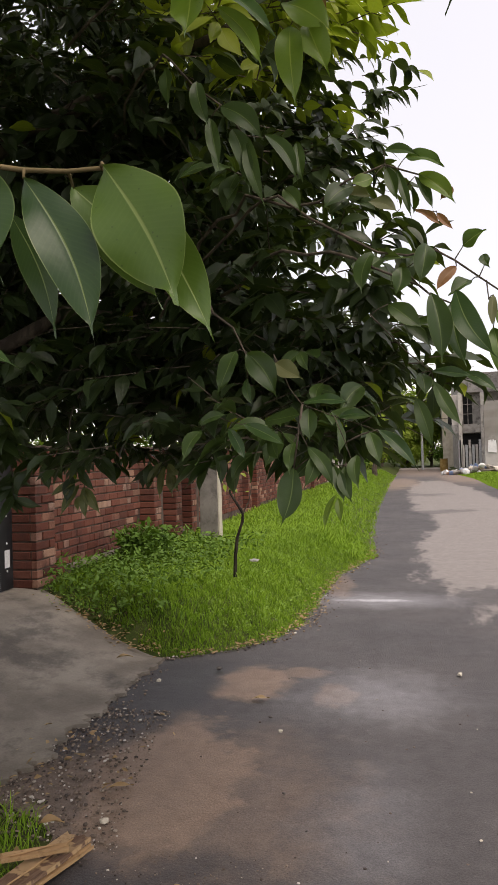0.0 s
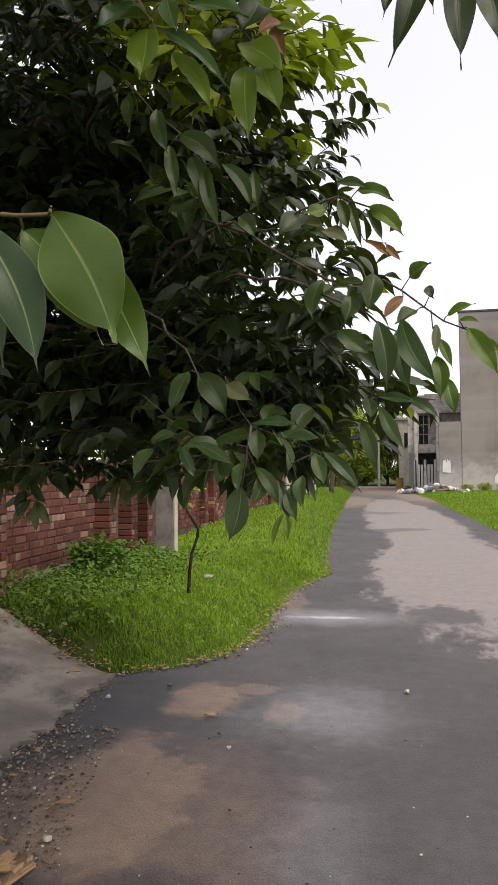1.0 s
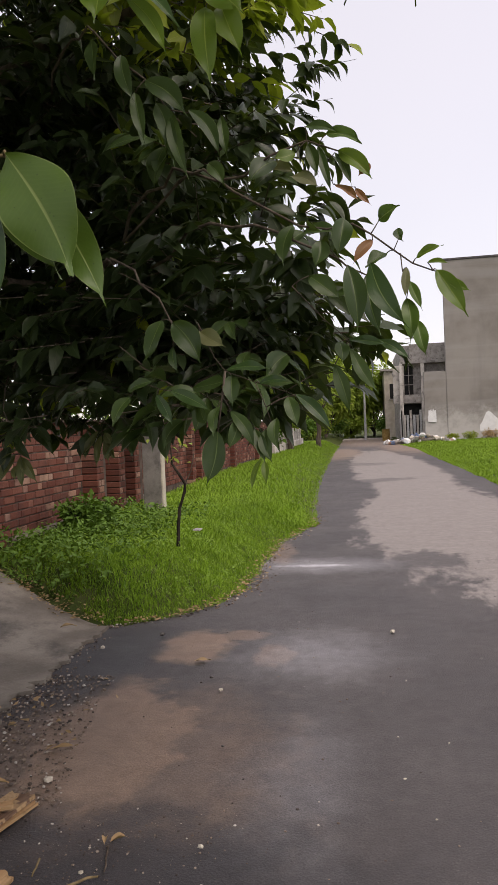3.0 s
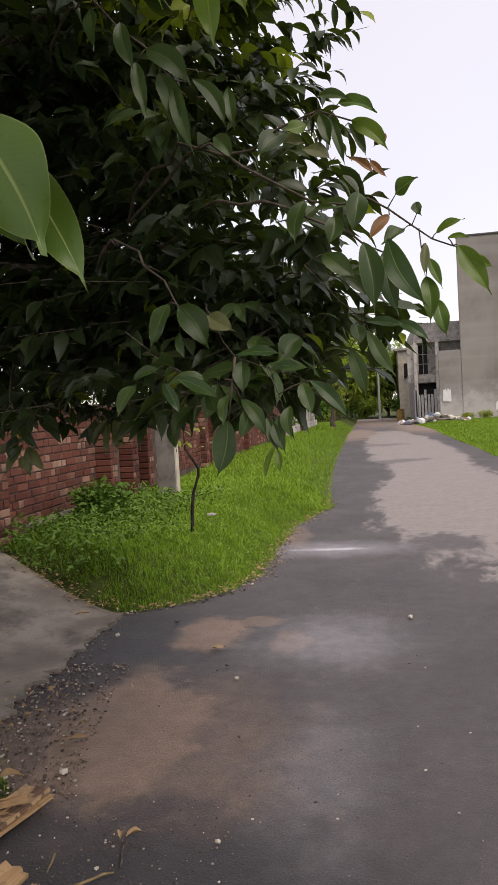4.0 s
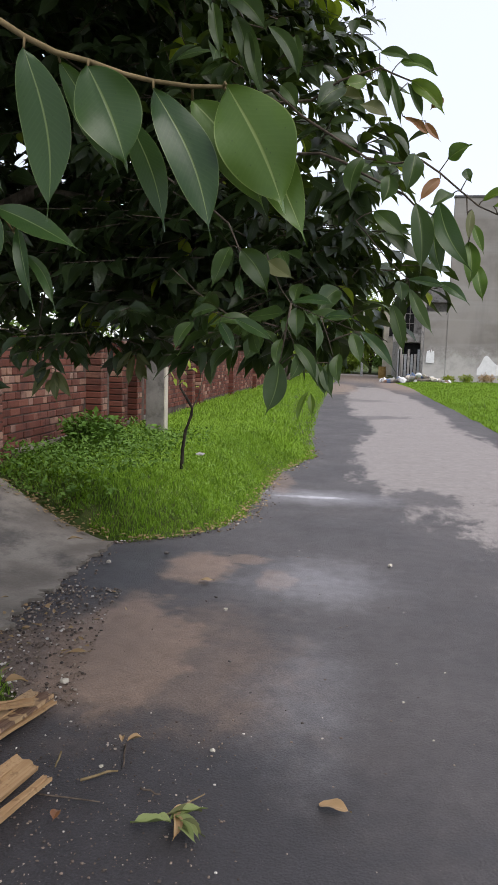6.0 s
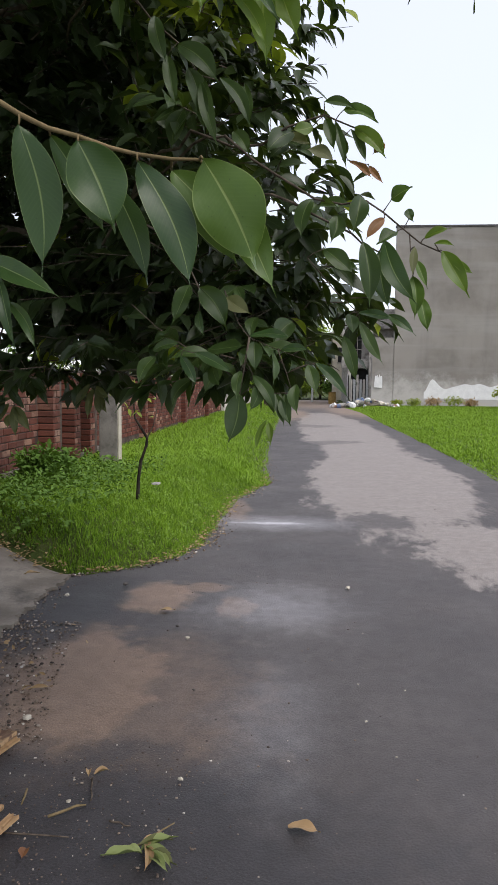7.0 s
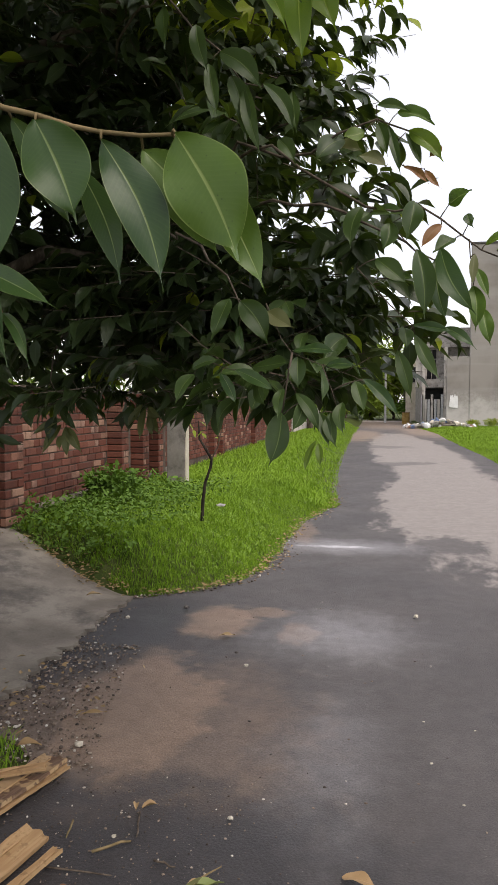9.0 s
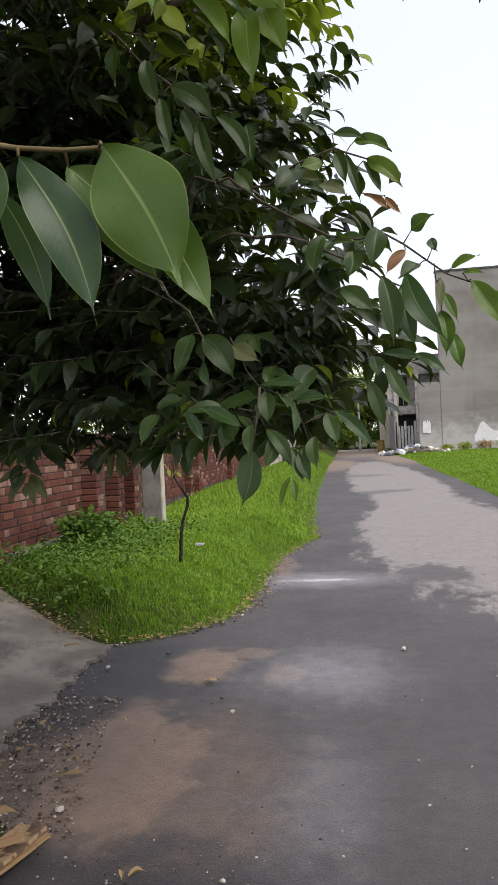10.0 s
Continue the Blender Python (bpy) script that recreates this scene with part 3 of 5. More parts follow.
part("body", tube(bmesh.new(), [(0, 0, 0), (0, 0, 0.3), (0, 0, 0.31), (0, 0, 0.6), (0, 0, 0.61), (0, 0, 0.9)], [0.29, 0.29, 0.305, 0.305, 0.29, 0.29], 16), simple("ochre_rust", (0.30, 0.18, 0.05), (0.40, 0.27, 0.10)), drum)
part("rim", tube(bmesh.new(), [(0, 0, 0.9), (0, 0, 0.93)], [0.31, 0.31], 16), simple("rim_rust", (0.2, 0.12, 0.05), (0.28, 0.17, 0.08)), drum)


# rubble and rubbish dumped on the verge
def chunk(r, flat=0.6, rng=random):
    b = bmesh.new()
    bmesh.ops.create_icosphere(b, subdivisions=1, radius=r)
    for v in b.verts:
        v.co *= rng.uniform(0.65, 1.2)
        v.co.z *= flat
    return b


rr = random.Random(4)
heap = thing("rubbish_heap", "low heap of rubble, plastic bags and cloth on the verge", "rubbish heap", (3.7, 47, 0.0))
cols = [WHITEWASH, WHITEWASH, OLD_CONCRETE, simple("torn_tarpaulin", (0.10, 0.16, 0.30), (0.2, 0.25, 0.38)), simple("clay_rubble", (0.28, 0.16, 0.10), (0.4, 0.27, 0.2)), CREAM, OLD_CONCRETE]
part("mound", chunk(1.0, 0.5, rr), simple("rubble_earth", (0.2, 0.17, 0.14), (0.32, 0.28, 0.24)), heap).scale = (1.9, 1.0, 1.0)
for i in range(90):
    nm = ("plastic_bag", "rubble_stone", "cloth")[i % 3]
    o = part(nm, chunk(rr.uniform(0.09, 0.27), 0.65, rr), cols[i % 7 if i % 14 != 3 else 2], heap)
    px = rr.uniform(-2.3, 2.1)
    o.location = (px, rr.uniform(-1.2, 0.4), 0.1 + 0.55 * max(0, 1 - abs(px) / 2) * rr.random())
    o.rotation_euler = (rr.uniform(0, 1), rr.uniform(0, 1), rr.uniform(0, 6))


# ---------------------------------------------------------------- plants
def rand_dir(rng, down=0.0):
    v = Vector((rng.gauss(0, 1), rng.gauss(0, 1), rng.gauss(0, 0.7) - down))
    return v.normalized()


def grass(name, label, count, place, h0, h1, wid, seed):
    """Blades as one mesh: each a bent triangle strip. place(rng) gives (x, y)."""
    rng = random.Random(seed)
    v, f, al = [], [], []
    for _ in range(count):
        p = place(rng)
        if p is None:
            continue
        x, y, k = p
        z = height(x, y) - 0.015
        h = rng.uniform(h0, h1) * k
        a, lean = rng.uniform(0, 6.283), rng.uniform(0.2, 1.3) * h
        dx, dy = math.cos(a), math.sin(a)
        wx, wy = -dy * wid, dx * wid
        n = len(v)
        v += [(x - wx, y - wy, z), (x + wx, y + wy, z), (x + dx * lean * 0.35 - wx * 0.8, y + dy * lean * 0.35 - wy * 0.8, z + h * 0.6),
              (x + dx * lean * 0.35 + wx * 0.8, y + dy * lean * 0.35 + wy * 0.8, z + h * 0.6), (x + dx * lean, y + dy * lean, z + h * 0.95)]
        al += [0, 0, 0.6, 0.6, 1]
        f += [(n, n + 1, n + 3, n + 2), (n + 2, n + 3, n + 4)]
    me = bpy.data.meshes.new(name)
    me.from_pydata(v, [], f)
    me.attributes.new("along", "FLOAT", "POINT").data.foreach_set("value", al)
    me.materials.append(GRASS)
    me.update()
    return tagged(new(name, me), label, "grass", kind="stuff")


def left_near(rng):
    y = rng.uniform(5.35, 13)
    if rng.random() < smoothstep(10, 13, y):
        return None
    le = left_edge(y)
    x = le - 2.7 * rng.random() ** 1.1 + 0.04
    if x < -3.45 or drive(x, y) > 0.2 or y < 5.3 + max(0, -1.98 - x) * 0.5:
        return None
    edge = smoothstep(0, 0.5, le - x)
    weeds = smoothstep(-2.2, -2.9, x) * smoothstep(9, 8, y)
    if rng.random() < 0.45 * weeds:
        return None
    return x, y, 0.45 + 0.55 * edge + 0.35 * noise.noise((x * 1.3, y * 1.3, 2))


def left_far(rng):
    y = 10.5 + 37.5 * rng.random() ** 1.6
    le = left_edge(y)
    x = le - 2.6 * rng.random() + 0.08
    return x, y, 0.6 + 0.4 * smoothstep(0, 0.5, le - x)


def right_far(rng):
    y = 9 + 40 * rng.random() ** 1.3
    x = right_edge(y) + 11 * rng.random() ** 1.4 - 0.1
    return x, y, 0.55 + 0.35 * smoothstep(0, 0.6, x - right_edge(y)) + 0.4 * noise.noise((x * 0.5, y * 0.5, 2))


def near_corner(rng):
    y = rng.uniform(1.2, 2.95)
    x = left_edge(y) - 0.02 - 1.3 * rng.random()
    return x, y, 0.5 + 0.5 * smoothstep(0, 0.25, left_edge(y) - x)


grass("verge_grass", "bright green unmown grass on the raised verge", 105000, left_near, 0.035, 0.10, 0.0030, 1)
grass("far_verge_grass", "bright green grass along the lane's edge", 36000, left_far, 0.045, 0.12, 0.0075, 2)
grass("field_grass", "bright green grass beside the lane before the grey wall", 72000, right_far, 0.06, 0.14, 0.014, 3)
grass("corner_grass", "green grass tuft at the foot of the tree", 3500, near_corner, 0.05, 0.15, 0.003, 4)


def leafy(name, label, cat, count, place, size, mat, seed, kind="", stems=0, rows=3, cols=1, down=0.1):
    """A bushy mass of small leaves; place(rng) gives a point and a size factor."""
    rng = random.Random(seed)
    lv = Leaves()
    for _ in range(count):
        p = place(rng)
        if p is None:
            continue
        q, k = p
        L = size * rng.uniform(0.6, 1.25) * k
        lv.add(q, rand_dir(rng, down), Vector((rng.gauss(0, 0.5), rng.gauss(0, 0.5), 1)), L, L * rng.uniform(0.42, 0.62), rows, cols, 0.2, 0.2, 0, rng)
    return tagged(new(name, lv.mesh(name, mat)), label, cat, kind=kind)


def weed_patch(rng):
    y = rng.uniform(5.6, 9.2)
    x = rng.uniform(-3.45, -1.9)
    if y < 5.45 + max(0, -1.98 - x) * 0.42 or rng.random() < smoothstep(-2.7, -1.9, x) * 0.75:
        return None
    k = 0.5 + 0.8 * max(0, noise.noise((x * 1.6, y * 1.6, 4)) + 0.4)
    return Vector((x, y, height(x, y) + rng.random() * 0.22 * k + 0.01)), 1


def clover(rng):
    y = rng.uniform(5.7, 10.5)
    x = left_edge(y) - rng.uniform(0.1, 1.8)
    if noise.noise((x * 2.2, y * 2.2, 8)) < -0.05:
        return None
    return Vector((x, y, height(x, y) + rng.uniform(0.06, 0.16))), 0.7


leafy("weed_patch", "dark green broad-leaved weeds at the wall's foot", "weeds", 5600, weed_patch, 0.058, WEED, 11, "stuff")
leafy("clover_patch", "small round-leaved weeds scattered in the grass", "weeds", 7000, clover, 0.034, CLOVER, 12, "stuff")


def bush(name, label, at, rx, rz, count, size, mat, seed):
    t = thing(name, label, "bush", at)
    rng = random.Random(seed)
    for _ in range(9):
        b = bmesh.new()
        e = Vector((rng.gauss(0, rx * 0.5), rng.gauss(0, rx * 0.5), rz * rng.uniform(0.6, 1.3)))
        tube(b, bent((0, 0, -0.03), e, 0, 4, 0.03, rng), [0.008, 0.007, 0.006, 0.005, 0.003], 5)
        part("stem", b, BARK, t)
    lv = Leaves()
    for _ in range(count):
        d = rand_dir(rng)
        r = rng.random() ** 0.45 * (0.8 + 0.35 * noise.noise(d * 2.2 + Vector(at)))
        q = Vector((d.x * rx * r, d.y * rx * r, max(0.0, rz * (0.75 + d.z * r * 0.8))))
        L = size * rng.uniform(0.6, 1.3)
        lv.add(q, (d * 0.5 + rand_dir(rng, 0.15)).normalized(), Vector((rng.gauss(0, 0.5), rng.gauss(0, 0.5), 1)), L, L * rng.uniform(0.45, 0.65), 3, 1, 0.2, 0.25, 0, rng)
    o = new("foliage", lv.mesh("foliage", mat))
    o.parent = t
    return t


bush("weed_bush", "dense dark green weed bush before the brick wall", (-3.05, 7.75, 0.37), 0.42, 0.32, 1300, 0.075, WEED, 21)
for i, (x, y, r, z) in enumerate(((-4.5, 6.9, 0.7, 1.5), (-4.55, 8.3, 0.7, 1.5), (-4.6, 10.4, 0.8, 1.5), (-4.6, 13.0, 0.9, 1.55), (-4.7, 16.5, 0.9, 1.5), (-4.8, 20.5, 1.0, 1.6), (-4.6, 24.5, 1.0, 1.7))):
    tagged(bush("garden_bush", "leafy green garden bush behind the brick wall", (x, y, 0.38), r, z, 900, 0.12, MID_LEAF if i % 2 else WEED, 90 + i), group="bushes behind the wall")
bush("field_bush", "yellowish green bush before the grey wall", (12.6, 44.5, 0.0), 1.5, 1.3, 900, 0.3, NEW_LEAF, 23)
bush("field_bush", "dark green bush in the grass before the grey wall", (11.2, 37.5, 0.0), 0.9, 0.8, 700, 0.22, WEED, 24)
for i, (x, y, s) in enumerate(((7.0, 48.6, 0.6), (8.3, 48.8, 0.7), (9.6, 48.3, 0.8), (10.8, 48.7, 0.6), (5.9, 48.9, 0.5))):
    tagged(bush("dry_weed", "straw-coloured dry weeds at the grey wall's foot" if i % 2 else "yellow-green weeds at the grey wall's foot", (x, y, 0.05), s, s * 0.7, 420, 0.13, DRY_LEAF if i % 2 else NEW_LEAF, 30 + i), group="weeds along the grey wall")


def broad_tree(name, label, at, trunk_h, rx, rz, count, size, seed, mat):
    """A tree farther off: trunk, limbs, and a crown of many clumps of leaves."""
    t = thing(name, label, "tree", at)
    rng = random.Random(seed)
    b = bmesh.new()
    tube(b, bent((0, 0, -0.1), (rng.uniform(-0.2, 0.2), 0, trunk_h + rz * 0.6), 0, 6, 0.05, rng), [0.16, 0.14, 0.12, 0.11, 0.09, 0.07, 0.04], 8)
    part("trunk", b, BARK, t)
    lv, clumps = Leaves(), []
    for _ in range(16):
        b = bmesh.new()
        d = rand_dir(rng)
        c = Vector((d.x * rx * 0.7, d.y * rx * 0.7, trunk_h + rz * (0.9 + d.z * 0.75)))
        tube(b, bent((0, 0, trunk_h * 0.85), c, 0.1, 4, 0.08, rng), [0.06, 0.05, 0.04, 0.03, 0.015], 5)
        part("limb", b, BARK, t)
        clumps.append((c, rng.uniform(0.3, 0.5)))
    for _ in range(count):
        c, s = rng.choice(clumps)
        d = rand_dir(rng)
        q = c + Vector((d.x * rx, d.y * rx, d.z * rz * 0.8)) * s * rng.random() ** 0.4
        L = size * rng.uniform(0.6, 1.3)
        lv.add(q, (d + Vector((0, 0, -0.5))).normalized(), Vector((rng.gauss(0, 0.5), rng.gauss(0, 0.5), 1)), L, L * 0.45, 2, 1, 0.2, 0.2, 0, rng)
    o = new("crown", lv.mesh("crown", mat))
    o.parent = t
    return t


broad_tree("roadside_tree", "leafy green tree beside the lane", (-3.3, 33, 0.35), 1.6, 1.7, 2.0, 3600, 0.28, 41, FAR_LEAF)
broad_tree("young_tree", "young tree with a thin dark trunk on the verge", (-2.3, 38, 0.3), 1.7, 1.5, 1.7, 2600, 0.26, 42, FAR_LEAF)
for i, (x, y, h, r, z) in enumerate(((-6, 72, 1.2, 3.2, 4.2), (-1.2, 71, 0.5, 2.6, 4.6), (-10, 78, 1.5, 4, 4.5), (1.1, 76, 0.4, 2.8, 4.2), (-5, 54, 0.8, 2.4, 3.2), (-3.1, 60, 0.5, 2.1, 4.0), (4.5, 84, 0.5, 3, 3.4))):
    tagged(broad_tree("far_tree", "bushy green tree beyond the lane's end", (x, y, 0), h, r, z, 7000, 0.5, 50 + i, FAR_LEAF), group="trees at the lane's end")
for i, (x, y, r, z) in enumerate(((-4.6, 27, 1.0, 1.3), (-4.2, 31, 0.9, 1.0), (-4.5, 42, 1.3, 1.6), (-4.0, 48, 1.2, 1.4), (-3.4, 56, 1.3, 1.6), (-2.3, 63.5, 1.2, 1.5), (-0.3, 69.5, 1.6, 1.5), (2.0, 69.0, 1.0, 1.2))):
    tagged(bush("verge_bush", "green bush growing on the far verge", (x, y, 0.3), r, z, 1100, 0.24, WEED if i % 2 else FAR_LEAF, 70 + i), group="bushes on the far verge")


SAP_BARK = bark_mat("dark_sapling_bark", (0.018, 0.014, 0.011), (0.05, 0.04, 0.03))


def sapling():
    t = thing("sapling", "thin dark crooked sapling in the grass", "sapling", (-1.78, 6.97, 0.38))
    b = bmesh.new()
    tube(b, [(0, 0, -0.03), (0.01, 0, 0.18), (0.035, 0, 0.36), (0.09, 0.01, 0.52), (0.10, 0, 0.60), (0.04, 0, 0.70), (-0.03, 0.02, 0.80), (-0.04, 0.02, 0.98)], [0.02, 0.018, 0.017, 0.016, 0.014, 0.014, 0.011, 0.006], 7)
    part("trunk", b, SAP_BARK, t)
    b = bmesh.new()
    tube(b, [(0.10, 0, 0.60), (0.16, 0.02, 0.72), (0.2, 0.02, 0.9)], [0.009, 0.007, 0.004], 6)
    part("branch", b, BARK, t)
    lv, rng = Leaves(), random.Random(61)
    for _ in range(20):
        q = Vector((rng.gauss(0.03, 0.14), rng.gauss(0, 0.14), rng.uniform(0.8, 1.25)))
        lv.add(q, rand_dir(rng, 0.8), Vector((0, -0.4, 1)), rng.uniform(0.07, 0.13), 0.04, 3, 1, 0.2, 0.3, 0, rng)
    o = new("foliage", lv.mesh("foliage", NEW_LEAF))
    o.parent = t


sapling()

# ---------------------------------------------------------------- low wall beyond the bricks, gate and utility post
low = thing("garden_wall", "low pale broken garden wall with upright slats", "wall", (-3.6, 29.2, 0.3))
part("base", B(-0.1, 0.1, -0.6, 13, -0.2, 0.42, bevel=0.02), PALE_RENDER, low)
for i in range(26):
    part("slat", B(-0.03, 0.03, -0.5 + 0.5 * i, -0.22 + 0.5 * i, 0.425, 0.95 + 0.12 * math.sin(i * 2.3), bevel=0.01), PALE_RENDER if i % 3 else OLD_CONCRETE, low)

gate = thing("steel_gate", "black painted sheet-steel gate, shut, with bright bolts", "gate", (-3.66, 6.0, 0.40))
part("gate_panel", B(-0.012, 0.012, -3.0, -0.23, 0.04, 1.95), GATE_STEEL, gate)
part("gate_stile", B(-0.03, 0.03, -0.22, -0.01, 0.0, 2.0, bevel=0.006), GATE_STEEL, gate)
part("edge_strip", B(0.014, 0.034, -0.262, -0.232, 0.02, 1.98), GALV, gate, "bare bright steel edge strip")
for i in range(9):
    b = bmesh.new()
    bmesh.ops.create_uvsphere(b, u_segments=10, v_segments=6, radius=0.011, matrix=Matrix.Translation((0.032, -0.11, 0.17 + 0.25 * i)) @ Matrix.Diagonal((0.5, 1, 1, 1)))
    part("bolt", b, WHITEWASH, gate, "bright round bolt head")
part("bottom_rail", B(-0.03, 0.03, -3.0, -0.265, 0.0, 0.035), GATE_STEEL, gate)
part("paper_scrap", B(0.032, 0.035, -0.15, -0.07, 0.2, 0.36), WHITEWASH, gate, "torn pale paper scrap")

post = thing("utility_post", "plain grey concrete utility post with a pale corner", "post", (-2.86, 9.83, 0.36))
part("shaft", B(-0.15, 0.112, -0.1, 0.1, -0.05, 3.0, bevel=0.012), concrete("post_concrete", (0.16, 0.145, 0.13), (0.26, 0.24, 0.215), 4.0), post)
part("corner_strip", B(0.114, 0.138, -0.09, 0.05, -0.05, 3.0, bevel=0.005), CREAM, post, "pale limewashed corner strip")
stone = thing("marker_stone", "pale flat stone lying in the grass", "stone", (-1.72, 7.55, 0.43))
b = chunk(0.06, 0.35, random.Random(3))
part("slab", b, OLD_CONCRETE, stone)

# ---------------------------------------------------------------- the big tree over the driveway's edge
tree = thing("broadleaf_tree", "large dense evergreen tree with drooping glossy dark leaves", "tree", (-2.45, 2.35, 0.2))
ROOT = Vector((-2.45, 2.35, 0.2))
LEAF_KINDS = (LEAF, NEAR_LEAF, MID_LEAF, RUST_LEAF, OLIVE_LEAF, FRESH_LEAF, LIT_LEAF)
tr = random.Random(77)


def tree_part(name, bm, mat, label="", kind=""):
    bmesh.ops.translate(bm, verts=bm.verts, vec=-ROOT)
    return part(name, bm, mat, tree, label, True, kind)


tree_part("trunk", tube(bmesh.new(), [(-2.45, 2.35, 0.1), (-2.44, 2.36, 0.4), (-2.40, 2.40, 0.9), (-2.38, 2.46, 1.4), (-2.3, 2.6, 2.0), (-2.2, 2.75, 2.8), (-2.05, 2.85, 3.6), (-1.95, 2.9, 4.6)],
                         [0.21, 0.16, 0.14, 0.13, 0.12, 0.10, 0.075, 0.04], 12), BARK)
for a, b_, r, s in (((-2.38, 2.55, 1.75), (-0.75, 3.25, 2.3), 0.05, 0.1), ((-2.2, 2.75, 2.75), (-1.2, 1.75, 3.4), 0.045, 0.12), ((-2.25, 2.7, 2.5), (-0.5, 2.7, 3.2), 0.055, 0.1),
                    ((-2.2, 2.75, 2.8), (-2.6, 4.4, 3.4), 0.055, 0.1), ((-2.3, 2.6, 2.0), (-3.6, 2.2, 2.8), 0.05, 0.1), ((-2.1, 2.8, 3.3), (-0.7, 2.2, 4.3), 0.05, 0.1),
                    ((-2.38, 2.55, 1.8), (-1.3, 3.8, 2.2), 0.045, 0.1), ((-2.2, 2.75, 2.8), (-1.2, 4.1, 3.4), 0.05, 0.1),
                    ((-2.2, 2.7, 2.7), (-1.4, 0.6, 3.7), 0.055, 0.15), ((-2.25, 2.65, 2.3), (-2.7, 0.8, 2.7), 0.05, 0.1), ((-1.75, 1.6, 3.35), (-0.2, 0.5, 3.75), 0.035, 0.1),
                    ((-1.6, 1.1, 3.55), (-1.3, -0.8, 3.9), 0.035, 0.1)):
    tree_part("limb", tube(bmesh.new(), bent(a, b_, s, 7, 0.05, tr), [r * (1 - 0.11 * i) for i in range(8)], 8), BARK)


def spray(twigs, leaves, thick, link=None, bark=None, bows=(-0.09, 0.09), curls=(0.05, 0.45), folds=(0.2, 0.55)):
    """Twigs with single leaves on them: a leaf is its stalk end, its tip, its width and its kind."""
    made_of = []
    for k, line in enumerate(twigs):
        b = bmesh.new()
        n = len(line)
        pts, radii = list(line), [thick * (0.45 if k else 1) * (1 - 0.6 * i / n) for i in range(n)]
        if k == 0 and link:
            pts = bent(link, line[0], 0.08, 6, 0.02, tr)[:-1] + pts
            radii = [thick * (1.5 - 0.5 * i / 6) for i in range(6)] + radii
        tube(b, pts, radii, 6)
        made_of.append((b, [Vector(c) for c in line]))
    for bx, by, bz, *_ in leaves:
        # leaf stalk to the nearest point of a twig
        p = Vector((bx, by, bz))
        b, q = min(((bm_, c) for bm_, line in made_of for c in line), key=lambda e: (e[1] - p).length)
        if 0.004 < (q - p).length < 0.09:
            tube(b, [q, q.lerp(p, 0.5) + Vector((0, 0, 0.003)), p], [thick * 0.45, thick * 0.38, thick * 0.34], 5)
    for b, _ in made_of:
        tree_part("twig", b, bark or BARK, "slender brown twig")
    for bx, by, bz, tx, ty, tz, w, kind in leaves:
        base, tip = Vector((bx, by, bz)), Vector((tx, ty, tz))
        d = tip - base
        lv = Leaves()
        nrm = Vector((tr.uniform(-0.35, 0.35), -1.0, tr.uniform(0.2, 0.7)))
        lv.add(base - ROOT, d, nrm, d.length, w * (0.76 if w > 0.09 else 0.88), 28 if kind in (1, 5) else 16, 4, tr.uniform(*folds), tr.uniform(*curls), tr.uniform(0.04, 0.10), tr, tr.uniform(*bows), tr.uniform(-0.6, 0.6))
        o = new("leaf", lv.mesh("leaf", LEAF_KINDS[kind]))
        o.parent = tree
        if kind == 3:
            tagged(o, "rusty red-brown young leaf")


NEAR_TWIGS = [
    [(-0.429, 0.585, 1.87), (-0.406, 0.585, 1.848), (-0.36, 0.585, 1.809), (-0.324, 0.585, 1.787), (-0.297, 0.585, 1.774), (-0.268, 0.585, 1.766), (-0.237, 0.585, 1.755), (-0.213, 0.585, 1.749), (-0.18, 0.585, 1.744), (-0.154, 0.585, 1.743)],
]
NEAR_LEAVES = [
    (-0.15, 0.58, 1.742, -0.1, 0.58, 1.642, 0.073, 5), (-0.183, 0.6, 1.738, -0.118, 0.6, 1.645, 0.05, 5),
    (-0.143, 0.61, 1.73, -0.083, 0.61, 1.62, 0.042, 5), (-0.211, 0.58, 1.741, -0.16, 0.58, 1.62, 0.046, 1),
    (-0.267, 0.58, 1.76, -0.232, 0.58, 1.676, 0.062, 1), (-0.304, 0.61, 1.776, -0.248, 0.61, 1.675, 0.033, 1),
    (-0.323, 0.58, 1.776, -0.303, 0.58, 1.636, 0.049, 1), (-0.247, 0.62, 1.733, -0.211, 0.62, 1.634, 0.031, 1),
    (-0.4, 0.58, 1.851, -0.395, 0.58, 1.74, 0.07, 1), (-0.38, 0.61, 1.788, -0.392, 0.61, 1.693, 0.029, 1),
    (-0.427, 0.58, 1.882, -0.375, 0.58, 1.839, 0.023, 1),
]
LOW_TWIGS = [
    [(-0.618, 0.865, 1.816), (-0.568, 0.865, 1.776), (-0.525, 0.865, 1.731), (-0.5, 0.865, 1.706), (-0.479, 0.865, 1.676)],
]
LOW_LEAVES = [
    (-0.5, 0.86, 1.705, -0.368, 0.83, 1.643, 0.035, 1), (-0.565, 0.86, 1.766, -0.472, 0.83, 1.715, 0.043, 1),
    (-0.527, 0.86, 1.72, -0.494, 0.83, 1.602, 0.044, 1), (-0.471, 0.86, 1.681, -0.436, 0.83, 1.576, 0.022, 1),
    (-0.528, 0.76, 1.665, -0.477, 0.73, 1.535, 0.067, 1), (-0.458, 0.86, 1.646, -0.407, 0.83, 1.574, 0.02, 1),
    (-0.617, 0.91, 1.746, -0.567, 0.88, 1.61, 0.057, 1),
]
